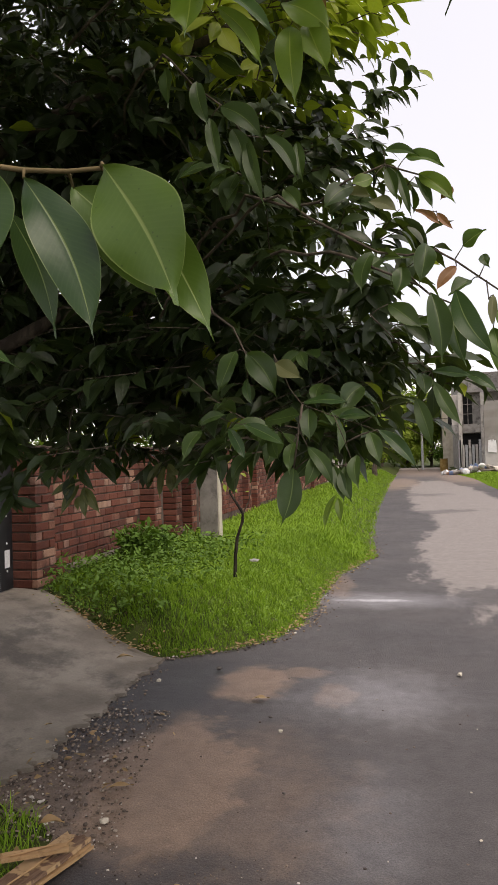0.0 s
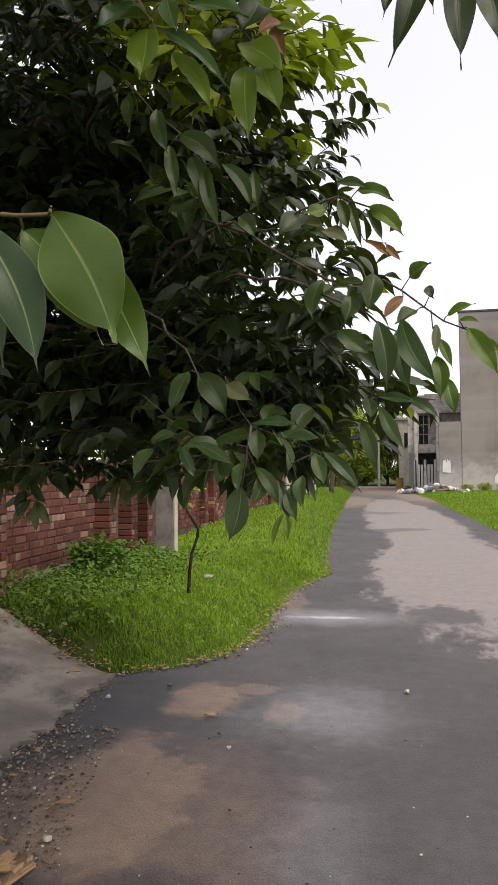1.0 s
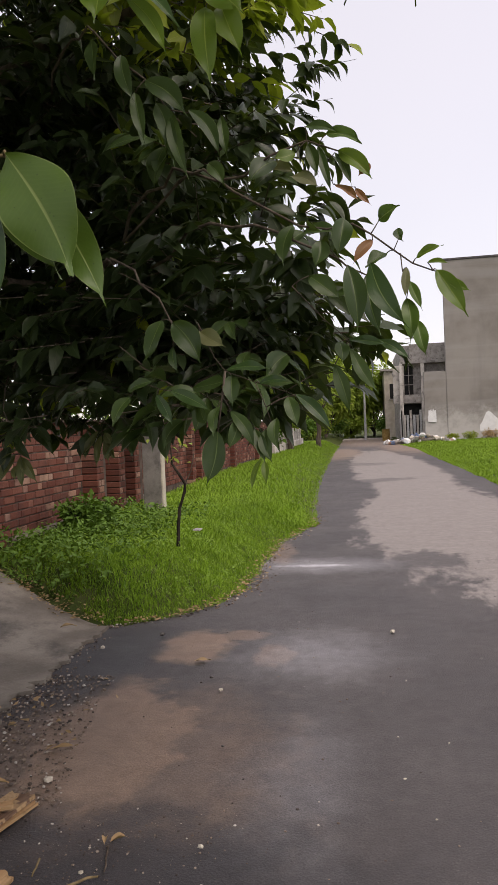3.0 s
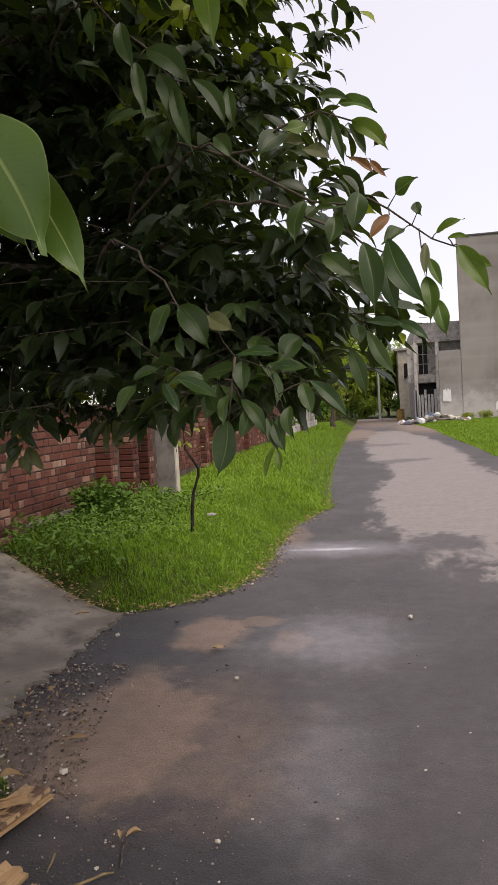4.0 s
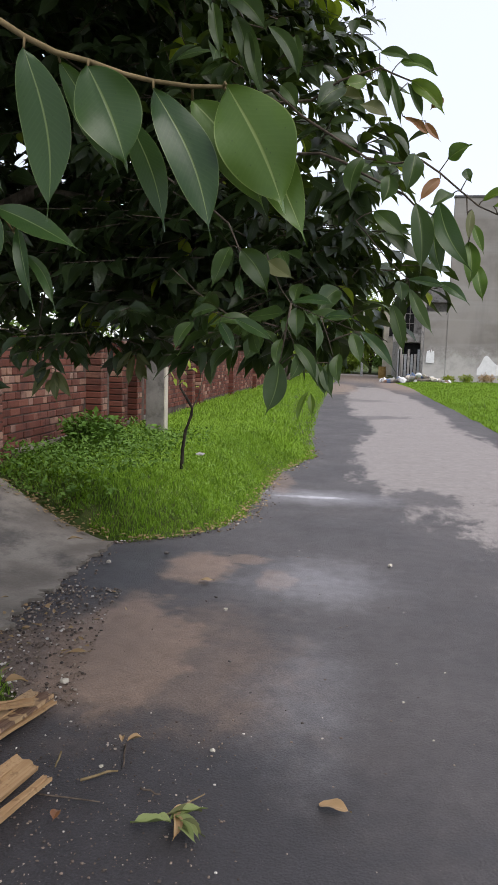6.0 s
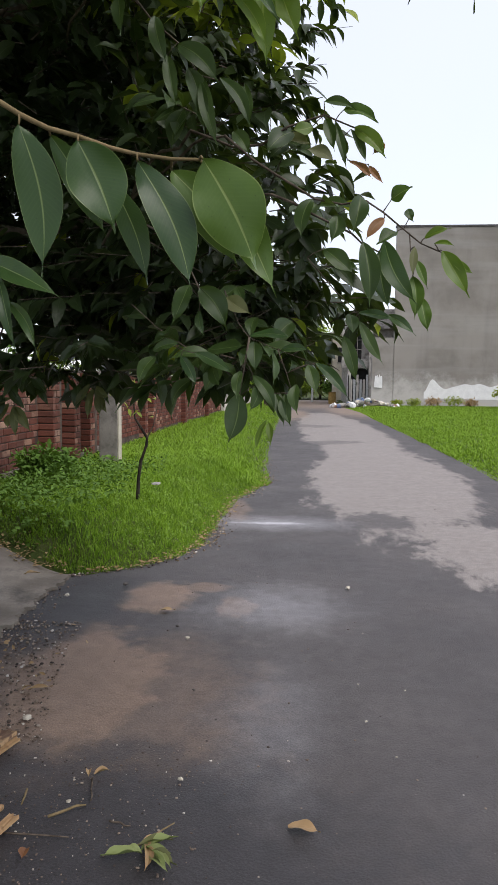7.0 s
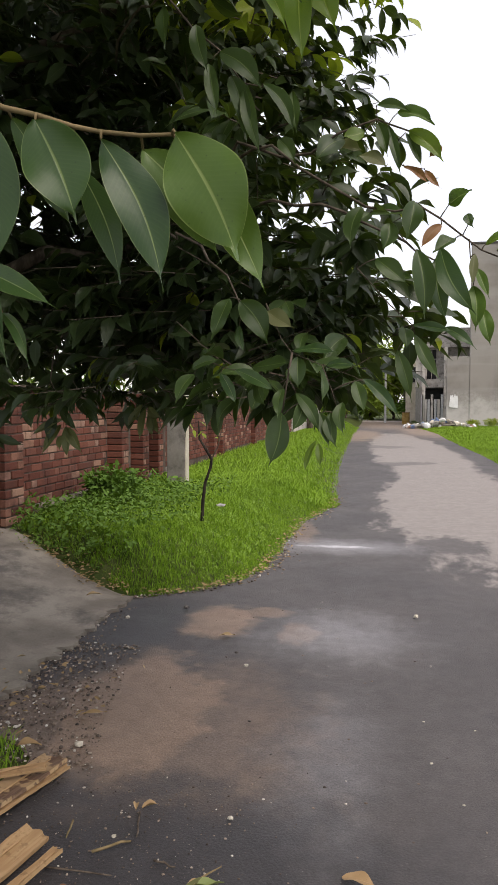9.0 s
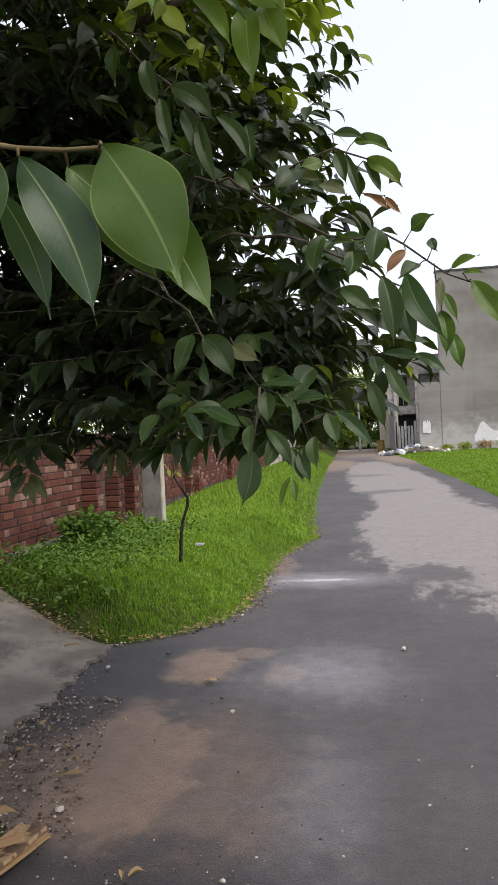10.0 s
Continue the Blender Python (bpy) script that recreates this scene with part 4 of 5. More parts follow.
UPPER_TWIGS = [
    [(-0.212, 1.005, 2.283), (-0.213, 1.005, 2.249), (-0.223, 1.005, 2.213), (-0.228, 1.005, 2.202), (-0.214, 1.005, 2.174), (-0.207, 1.005, 2.161), (-0.186, 1.005, 2.152), (-0.166, 1.005, 2.142), (-0.143, 1.005, 2.131)],
]
UPPER_LEAVES = [
    (-0.208, 1.0, 2.168, -0.278, 0.97, 2.142, 0.069, 1), (-0.213, 1.0, 2.153, -0.214, 0.97, 2.065, 0.063, 2),
    (-0.189, 1.0, 2.149, -0.097, 0.97, 2.046, 0.032, 1), (-0.178, 1.0, 2.116, -0.116, 0.97, 2.01, 0.03, 2),
    (-0.159, 1.0, 2.177, -0.066, 0.97, 2.129, 0.056, 1), (-0.185, 1.0, 2.193, -0.163, 0.97, 2.126, 0.031, 1),
    (-0.193, 1.0, 2.217, -0.199, 0.97, 2.238, 0.056, 1), (-0.176, 1.05, 2.231, -0.125, 1.02, 2.252, 0.048, 1),
    (-0.224, 1.0, 2.206, -0.265, 0.97, 2.217, 0.046, 1),
]
BRIGHT_TWIGS = [
    [(-0.189, 1.455, 2.493), (-0.168, 1.455, 2.435), (-0.135, 1.455, 2.388), (-0.108, 1.455, 2.354)],
]
BRIGHT_LEAVES = [
    (-0.171, 1.45, 2.402, -0.074, 1.42, 2.309, 0.072, 2), (-0.157, 1.45, 2.355, -0.146, 1.42, 2.181, 0.064, 2),
    (-0.125, 1.45, 2.35, -0.083, 1.42, 2.23, 0.063, 2), (-0.191, 1.55, 2.498, -0.244, 1.52, 2.444, 0.063, 0),
    (-0.13, 1.45, 2.48, -0.162, 1.42, 2.406, 0.079, 0), (-0.157, 1.65, 2.672, -0.145, 1.62, 2.554, 0.069, 2),
    (-0.171, 2.15, 2.887, -0.246, 2.12, 2.84, 0.051, 3), (-0.197, 2.15, 2.883, -0.156, 2.12, 2.76, 0.051, 3),
    (-0.188, 2.15, 2.881, -0.117, 2.12, 2.836, 0.047, 2),
]
GREY_TWIGS = [
    [(-0.553, 1.905, 2.598), (-0.49, 1.905, 2.517), (-0.42, 1.905, 2.459), (-0.361, 1.905, 2.372), (-0.307, 1.905, 2.357)],
]
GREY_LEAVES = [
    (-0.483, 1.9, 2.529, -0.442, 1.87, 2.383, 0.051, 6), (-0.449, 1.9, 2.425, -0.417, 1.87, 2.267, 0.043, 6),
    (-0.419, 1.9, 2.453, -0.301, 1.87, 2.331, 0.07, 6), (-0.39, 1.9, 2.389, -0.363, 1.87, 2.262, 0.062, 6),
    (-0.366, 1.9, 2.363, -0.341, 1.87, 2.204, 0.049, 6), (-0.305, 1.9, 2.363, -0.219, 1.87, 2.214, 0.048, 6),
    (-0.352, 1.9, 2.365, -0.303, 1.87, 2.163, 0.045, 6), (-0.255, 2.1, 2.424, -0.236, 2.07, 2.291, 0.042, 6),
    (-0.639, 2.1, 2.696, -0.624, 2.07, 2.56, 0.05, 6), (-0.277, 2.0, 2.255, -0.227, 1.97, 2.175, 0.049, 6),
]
TOP_TWIGS = [
    [(-0.211, 2.205, 2.283), (-0.13, 2.205, 2.336), (-0.016, 2.205, 2.37), (0.018, 2.205, 2.354), (0.116, 2.205, 2.313)],
    [(0.018, 2.205, 2.354), (0.035, 2.205, 2.29), (0.058, 2.205, 2.232), (0.12, 2.205, 2.218)],
]
TOP_LEAVES = [
    (-0.018, 2.2, 2.408, 0.08, 2.17, 2.369, 0.04, 6), (0.043, 2.2, 2.382, 0.147, 2.17, 2.331, 0.06, 5),
    (-0.013, 2.2, 2.356, 0.016, 2.17, 2.246, 0.043, 6), (0.017, 2.2, 2.347, 0.054, 2.17, 2.191, 0.032, 6),
    (0.077, 2.2, 2.329, 0.173, 2.17, 2.225, 0.061, 2), (0.067, 2.2, 2.324, 0.113, 2.17, 2.208, 0.032, 6),
    (0.161, 2.2, 2.285, 0.131, 2.17, 2.237, 0.039, 3), (0.064, 2.2, 2.227, 0.133, 2.17, 2.165, 0.032, 3),
    (0.123, 2.2, 2.213, 0.169, 2.17, 2.147, 0.025, 3), (-0.145, 2.25, 2.309, -0.056, 2.22, 2.289, 0.07, 4),
    (-0.073, 2.2, 2.266, 0.019, 2.17, 2.212, 0.06, 4), (-0.052, 2.2, 2.334, -0.118, 2.17, 2.313, 0.054, 2),
]
REACH_TWIGS = [
    [(-0.314, 2.105, 2.279), (-0.225, 2.105, 2.204), (-0.12, 2.105, 2.139), (-0.041, 2.105, 2.09), (0.038, 2.105, 2.074), (0.11, 2.105, 2.083), (0.163, 2.105, 2.048), (0.222, 2.105, 1.999), (0.273, 2.105, 1.958), (0.327, 2.105, 1.934)],
    [(0.16, 2.105, 2.049), (0.184, 2.105, 2.085)],
    [(0.222, 2.105, 1.999), (0.236, 2.105, 2.028)],
    [(0.24, 2.105, 1.989), (0.244, 2.105, 1.938), (0.261, 2.105, 1.9)],
]
REACH_LEAVES = [
    (0.184, 2.1, 2.084, 0.241, 2.07, 2.113, 0.066, 5), (0.233, 2.1, 2.056, 0.247, 2.07, 2.012, 0.033, 6),
    (0.284, 2.1, 1.972, 0.355, 2.07, 1.994, 0.036, 2), (0.313, 2.1, 1.956, 0.366, 2.07, 1.943, 0.02, 2),
    (0.336, 2.1, 1.935, 0.413, 2.07, 1.793, 0.062, 2), (0.364, 2.1, 1.914, 0.424, 2.07, 1.863, 0.033, 2),
    (0.256, 2.1, 1.947, 0.246, 2.07, 1.852, 0.029, 4), (0.259, 2.1, 1.91, 0.292, 2.07, 1.818, 0.033, 5),
    (0.252, 2.1, 1.86, 0.256, 2.07, 1.728, 0.055, 5), (0.278, 2.1, 1.795, 0.298, 2.07, 1.691, 0.05, 5),
    (0.165, 2.1, 2.031, 0.107, 2.07, 1.959, 0.036, 3), (0.203, 2.1, 1.992, 0.14, 2.07, 1.949, 0.053, 6),
]
HANG_TWIGS = [
    [(-0.1, 2.025, 2.058), (-0.054, 2.025, 2.03), (0.065, 2.025, 1.972), (0.094, 2.025, 1.944), (0.145, 2.025, 1.918)],
    [(-0.062, 2.025, 1.904), (0.025, 2.025, 1.804), (0.089, 2.025, 1.745), (0.17, 2.025, 1.735)],
]
HANG_LEAVES = [
    (0.094, 1.97, 1.937, 0.113, 1.94, 1.751, 0.07, 6), (0.144, 2.02, 1.92, 0.175, 1.99, 1.746, 0.06, 1),
    (0.154, 1.98, 1.941, 0.245, 1.93, 1.756, 0.07, 1), (-0.014, 2.02, 1.928, 0.076, 1.99, 1.846, 0.06, 6),
    (-0.052, 2.02, 2.07, -0.079, 1.99, 1.952, 0.061, 6), (0.063, 2.02, 1.742, 0.07, 1.99, 1.678, 0.046, 6),
    (0.088, 2.02, 1.746, 0.194, 1.99, 1.724, 0.034, 1), (0.17, 2.02, 1.739, 0.251, 1.99, 1.676, 0.034, 1),
    (0.092, 2.02, 1.722, 0.162, 1.99, 1.593, 0.043, 6), (0.047, 2.02, 1.679, 0.086, 1.99, 1.537, 0.046, 6),
    (0.023, 2.02, 2.021, 0.004, 1.99, 1.939, 0.057, 6), (0.087, 2.02, 2.078, 0.066, 1.99, 1.964, 0.064, 6),
]
DROP_TWIGS = [
    [(-0.415, 1.755, 1.885), (-0.367, 1.755, 1.846), (-0.341, 1.755, 1.789), (-0.332, 1.755, 1.767)],
    [(-0.271, 1.755, 1.777), (-0.234, 1.755, 1.692), (-0.208, 1.755, 1.657), (-0.135, 1.755, 1.626), (-0.057, 1.755, 1.598), (-0.006, 1.755, 1.569)],
    [(-0.426, 1.755, 1.643), (-0.377, 1.755, 1.622), (-0.339, 1.755, 1.614)],
]
DROP_LEAVES = [
    (-0.361, 1.75, 1.791, -0.4, 1.72, 1.687, 0.058, 6), (-0.333, 1.75, 1.783, -0.259, 1.72, 1.669, 0.071, 6),
    (-0.336, 1.75, 1.723, -0.317, 1.72, 1.655, 0.025, 1), (-0.267, 1.75, 1.757, -0.197, 1.72, 1.711, 0.052, 4),
    (-0.203, 1.75, 1.66, -0.094, 1.72, 1.654, 0.035, 1), (-0.124, 1.75, 1.623, -0.05, 1.72, 1.623, 0.029, 1),
    (-0.193, 1.75, 1.645, -0.187, 1.72, 1.565, 0.046, 6), (-0.348, 1.75, 1.617, -0.238, 1.72, 1.559, 0.035, 1),
    (-0.383, 1.75, 1.608, -0.337, 1.72, 1.528, 0.033, 1), (-0.456, 1.75, 1.621, -0.377, 1.72, 1.64, 0.036, 6),
    (-0.451, 1.75, 1.607, -0.49, 1.72, 1.533, 0.047, 6),
]
FRINGE_TWIGS = [
    [(-0.203, 1.725, 1.655), (-0.213, 1.725, 1.596), (-0.228, 1.725, 1.504)],
    [(-0.131, 1.725, 1.624), (-0.108, 1.725, 1.564), (-0.092, 1.725, 1.511)],
]
FRINGE_LEAVES = [
    (-0.224, 1.72, 1.57, -0.231, 1.69, 1.498, 0.034, 6), (-0.227, 1.72, 1.511, -0.254, 1.69, 1.384, 0.071, 6),
    (-0.193, 1.72, 1.558, -0.133, 1.69, 1.461, 0.037, 6), (-0.035, 1.72, 1.591, 0.05, 1.69, 1.497, 0.034, 1),
    (-0.111, 1.72, 1.512, -0.093, 1.69, 1.43, 0.037, 6), (-0.083, 1.72, 1.537, -0.078, 1.69, 1.461, 0.036, 6),
    (-0.175, 1.72, 1.541, -0.2, 1.69, 1.466, 0.039, 6), (-0.137, 1.72, 1.513, -0.112, 1.69, 1.431, 0.034, 6),
    (-0.054, 1.72, 1.587, -0.031, 1.69, 1.509, 0.039, 6), (-0.181, 2.12, 1.425, -0.211, 2.09, 1.33, 0.023, 2),
    (-0.175, 2.12, 1.417, -0.166, 2.09, 1.347, 0.026, 2),
]
OVER_TWIGS = [
    [(0.032, 1.305, 2.483), (0.158, 1.305, 2.444), (0.244, 1.305, 2.433), (0.327, 1.305, 2.407)],
]
OVER_LEAVES = [
    (0.168, 1.3, 2.412, 0.115, 1.27, 2.218, 0.055, 0), (0.119, 1.3, 2.432, 0.107, 1.27, 2.298, 0.043, 0),
    (0.205, 1.3, 2.426, 0.19, 1.27, 2.298, 0.041, 0), (0.227, 1.3, 2.401, 0.231, 1.27, 2.197, 0.062, 0),
    (0.255, 1.3, 2.386, 0.29, 1.27, 2.219, 0.064, 0), (0.293, 1.3, 2.4, 0.322, 1.27, 2.319, 0.031, 0),
    (0.001, 1.3, 2.464, 0.041, 1.27, 2.333, 0.053, 0), (0.064, 1.9, 2.87, 0.099, 1.87, 2.75, 0.054, 2),
]
WALLSIDE_TWIGS = [
    [(-1.307, 2.705, 1.628), (-1.261, 2.705, 1.526), (-1.239, 2.705, 1.447)],
    [(-1.209, 2.705, 1.624), (-1.152, 2.705, 1.523)],
    [(-1.0, 2.905, 1.66), (-0.985, 2.905, 1.58), (-0.96, 2.905, 1.50)],
]
WALLSIDE_LEAVES = [
    (-1.286, 2.7, 1.484, -1.301, 2.67, 1.377, 0.055, 0), (-1.259, 2.7, 1.515, -1.174, 2.67, 1.419, 0.041, 0),
    (-1.237, 2.7, 1.438, -1.158, 2.67, 1.333, 0.055, 4), (-1.247, 2.7, 1.407, -1.253, 2.67, 1.348, 0.041, 4),
    (-1.168, 2.7, 1.561, -1.083, 2.67, 1.484, 0.041, 0), (-1.147, 2.7, 1.525, -1.082, 2.67, 1.437, 0.036, 0),
    (-1.457, 2.7, 1.52, -1.518, 2.67, 1.398, 0.071, 0), (-1.406, 2.7, 1.541, -1.372, 2.67, 1.429, 0.061, 0),
    (-0.985, 2.9, 1.53, -1.05, 2.87, 1.42, 0.04, 4), (-0.975, 2.9, 1.51, -0.99, 2.87, 1.38, 0.045, 4), (-0.96, 2.9, 1.5, -0.90, 2.87, 1.40, 0.042, 4),
    (-0.96, 2.9, 1.52, -0.89, 2.87, 1.47, 0.04, 4), (-1.26, 2.7, 1.45, -1.33, 2.67, 1.33, 0.045, 4), (-1.24, 2.7, 1.44, -1.22, 2.67, 1.31, 0.045, 4), (-1.25, 2.7, 1.47, -1.38, 2.67, 1.40, 0.04, 4),
    (-0.954, 2.9, 1.502, -0.935, 2.87, 1.387, 0.05, 4), (-1.04, 2.9, 1.527, -1.039, 2.87, 1.412, 0.057, 0),
]
spray(NEAR_TWIGS, NEAR_LEAVES, 0.0032, (-1.2, 1.4, 2.7), TWIG, (-0.09, -0.03), (-0.2, 0.05), (0.08, 0.26))
spray(LOW_TWIGS, LOW_LEAVES, 0.0028, (-1.3, 1.5, 2.6), TWIG, (-0.12, 0.02))
spray(UPPER_TWIGS, UPPER_LEAVES, 0.003, (-0.35, 0.95, 2.75), TWIG)
spray(BRIGHT_TWIGS, BRIGHT_LEAVES, 0.003, (-0.9, 2.0, 2.75))
spray(GREY_TWIGS, GREY_LEAVES, 0.003, (-0.9, 2.4, 2.7))
spray(TOP_TWIGS, TOP_LEAVES, 0.004, (-0.7, 2.5, 2.2))
spray(REACH_TWIGS, REACH_LEAVES, 0.0042, (-0.7, 2.5, 2.2))
spray(HANG_TWIGS, HANG_LEAVES, 0.004, (-0.6, 2.5, 2.1))
spray(DROP_TWIGS, DROP_LEAVES, 0.003, (-0.75, 2.3, 2.0))
spray(FRINGE_TWIGS, FRINGE_LEAVES, 0.003)
spray(OVER_TWIGS, OVER_LEAVES, 0.004, (-0.9, 1.9, 3.2))
spray(WALLSIDE_TWIGS, WALLSIDE_LEAVES, 0.003, (-1.2, 2.8, 1.9))

# the crown's mass: twigs with drooping leaves, filling several lobes
LOBES = [  # centre, radii, twigs per cubic metre, kind
    ((-1.95, 3.1, 2.95), (1.75, 1.45, 1.55), 105, 0), ((-0.9, 3.3, 3.0), (0.6, 0.5, 0.9), 150, 0), ((-1.75, 3.0, 4.3), (1.55, 1.4, 1.3), 52, 0), ((-0.62, 2.75, 1.98), (0.62, 0.6, 0.42), 170, 0),
    ((-0.85, 2.65, 1.75), (0.62, 0.7, 0.3), 260, 0), ((-0.6, 3.1, 1.85), (0.6, 0.5, 0.3), 260, 0), ((-0.28, 2.85, 1.74), (0.42, 0.36, 0.2), 300, 0), ((-1.7, 3.9, 2.1), (1.7, 0.6, 0.6), 260, 0), ((-1.6, 4.0, 3.4), (1.7, 0.7, 1.4), 80, 0), ((-2.0, 2.75, 1.95), (1.05, 0.85, 0.55), 170, 0), ((-0.48, 2.75, 3.25), (0.37, 0.42, 0.62), 320, 2), ((-0.68, 2.7, 2.5), (0.56, 0.5, 0.5), 250, 0), ((-0.46, 2.65, 2.12), (0.48, 0.4, 0.34), 240, 0),
    ((-0.12, 2.55, 1.95), (0.36, 0.3, 0.3), 190, 0), ((-3.2, 2.6, 3.0), (1.2, 1.4, 1.2), 60, 0), ((-1.5, 0.7, 3.8), (1.6, 1.5, 0.8), 130, 0), ((-2.6, 0.9, 2.7), (1.1, 1.1, 1.0), 90, 0), ((-0.2, 0.6, 3.75), (0.95, 1.1, 0.5), 130, 0), ((-1.2, -0.8, 3.9), (1.3, 0.9, 0.6), 110, 0), ((-0.6, 2.7, 4.3), (0.4, 0.5, 0.7), 120, 2),
    ((-1.5, 1.75, 3.35), (1.3, 0.6, 0.4), 190, 0), ((-0.29, 2.2, 1.60), (0.19, 0.15, 0.09), 1500, 0), ((-0.46, 2.35, 1.65), (0.18, 0.18, 0.1), 900, 0),
]
masses = {0: Leaves(), 2: Leaves()}
single = 0
tv, tf = [], []


def thin_twig(a, b_):
    """A three-sided sliver of a twig, kept as raw arrays."""
    d = (b_ - a).normalized()
    s = d.orthogonal().normalized()
    q = d.cross(s)
    n = len(tv)
    for p, r in ((a, 0.003), (b_, 0.0012)):
        tv.extend(p + r * (math.cos(k * 2.094) * s + math.sin(k * 2.094) * q) for k in range(3))
    tf.extend((n + k, n + (k + 1) % 3, n + 3 + (k + 1) % 3, n + 3 + k) for k in range(3))


for centre, radii, dens, kind in LOBES:
    c, r = Vector(centre), Vector(radii)
    count = int(4.19 * r.x * r.y * r.z * dens)
    for _ in range(count):
        d = rand_dir(tr)
        rad = tr.random() ** 0.42 * (0.92 + 0.22 * noise.noise(d * 1.7 + c))
        p = c + Vector((d.x * r.x, d.y * r.y, d.z * r.z)) * rad
        high = p.z > 2.75 + 0.2 * p.y and p.y < 1.75
        aside = p.x < -0.75 - 0.85 * p.y and p.y < 1.75
        low = (1.68 if p.y < 2.45 else 1.51) if p.x < -0.55 else (1.52 if p.y < 2.3 else 1.56)
        gap = rad > 0.62 and p.z > 1.95 and p.y < 3.1 and noise.noise(p * 2.6) < -0.1
        hollow = p.x < -0.45 and p.z < 2.75 and p.y < 2.5 + 0.25 * noise.noise(p * 1.9)
        if gap or hollow or p.z < low or (p.y < 1.72 and not (high or aside)) or (p.x > -0.35 and p.y < 1.95 and not high):
            continue
        out = Vector((d.x + tr.gauss(0, 0.5), d.y + tr.gauss(0, 0.5), max(-0.15, 0.25 * d.z + tr.gauss(0, 0.35)))).normalized()
        ln = tr.uniform(0.14, 0.3)
        end = p + out * ln
        thin_twig(p - ROOT, end - ROOT)
        sidev = out.cross(Vector((0, 0, 1)))
        sidev = sidev.normalized() if sidev.length > 0.1 else Vector((1, 0, 0))
        size = tr.uniform(0.09, 0.14)
        for k in range(tr.choice((6, 7, 8, 9))):
            s = 0.15 + 0.85 * (k / 8) + tr.uniform(-0.06, 0.06)
            q = p + out * ln * s
            axis = out * tr.uniform(0.0, 0.9) + sidev * (1 if k % 2 else -1) * tr.uniform(0.05, 0.9) + Vector((tr.gauss(0, 0.2), tr.gauss(0, 0.2), -tr.uniform(0.0, 0.95)))
            L = size * tr.uniform(0.75, 1.2)
            if q.x > -0.02 and q.z < 1.64:
                continue
            young = kind == 2 or (rad > 0.85 and tr.random() < 0.05)
            if not young and single < 170 and q.y < 2.3 and -1.2 < q.x < 0.1 and q.z < 2.7:
                # the crown's front leaves, each by itself
                one = Leaves()
                one.add(q - ROOT, axis, out * 0.7 + Vector((tr.gauss(0, 0.5), tr.gauss(0, 0.5), 0.8)), L, L * tr.uniform(0.34, 0.48), 10, 2, tr.uniform(0.1, 0.6), tr.uniform(-0.1, 0.6), 0.04, tr, tr.uniform(-0.08, 0.08), tr.uniform(-0.6, 0.6))
                # lit leaf colour towards the right, shaded colour farther left
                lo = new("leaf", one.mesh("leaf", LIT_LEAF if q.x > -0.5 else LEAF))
                lo.parent = tree
                single += 1
                continue
            masses[2 if young else 0].add(q - ROOT, axis, out * 0.7 + Vector((tr.gauss(0, 0.5), tr.gauss(0, 0.5), 0.8)), L, L * tr.uniform(0.34, 0.48), 6 if rad > 0.75 else 3, 1, tr.uniform(0.1, 0.6), tr.uniform(-0.1, 0.6), 0, tr, tr.uniform(-0.08, 0.08), tr.uniform(-0.6, 0.6))
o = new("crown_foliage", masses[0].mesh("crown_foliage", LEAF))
o.parent = tree
tagged(o, kind="stuff")
o = new("young_foliage", masses[2].mesh("young_foliage", NEW_LEAF))
o.parent = tree
tagged(o, "yellow-green young leaves", kind="stuff")
me = bpy.data.meshes.new("twig_mass")
me.from_pydata(tv, [], tf)
me.materials.append(BARK)
o = new("twig_mass", me)
o.parent = tree
tagged(o, kind="stuff")

# ---------------------------------------------------------------- litter on the lane
def single_leaf(name, label, at, yaw, length, width, mat, fold=0.5, curl=0.3, lift=0.004):
    lv = Leaves()
    d = Vector((math.cos(yaw), math.sin(yaw), 0.05))
    lv.add(Vector((0, 0, lift)), d, Vector((0, 0, 1)), length, width, 10, 3, fold, curl, 0.08, random.Random(int(yaw * 100)))
    o = new(name, lv.mesh(name, mat))
    o.location = at
    return tagged(o, label, "leaf", "fallen leaves on the lane")


G = 0.014
single_leaf("fallen_leaf", "curled tan dry leaf lying on the asphalt", (-0.10, 2.25, G), -0.25, 0.115, 0.06, DRY_LEAF, 0.4, 0.14)
single_leaf("fallen_leaf", "crumpled brown dry leaf on the soil patch", (-1.03, 4.5, G), 0.1, 0.11, 0.05, DRY_LEAF, 0.35, 0.02)
single_leaf("fallen_leaf", "small reddish brown leaf on the dark asphalt", (-0.95, 2.05, G), -1.4, 0.06, 0.035, RUST_LEAF)
single_leaf("fallen_leaf", "folded dry leaf lying on the asphalt", (-0.86, 2.50, G), 0.6, 0.065, 0.026, DRY_LEAF, 1.2, 0.2)
single_leaf("fallen_leaf", "narrow folded dry leaf lying on the asphalt", (-0.89, 2.53, G), -1.3, 0.055, 0.022, DRY_LEAF, 1.2, 0.2)
single_leaf("fallen_leaf", "pale dry leaf on the concrete driveway", (-2.15, 4.95, 0.1), 0.2, 0.12, 0.05, DRY_LEAF)
single_leaf("fallen_leaf", "broad tan dry leaf beside the driveway gravel", (-1.42, 3.2, 0.02), 0.3, 0.13, 0.04, DRY_LEAF, 0.4, 0.05)
single_leaf("fallen_leaf", "pale broad leaf at the grass's edge", (-1.52, 2.77, 0.06), 0.2, 0.11, 0.06, DRY_LEAF)

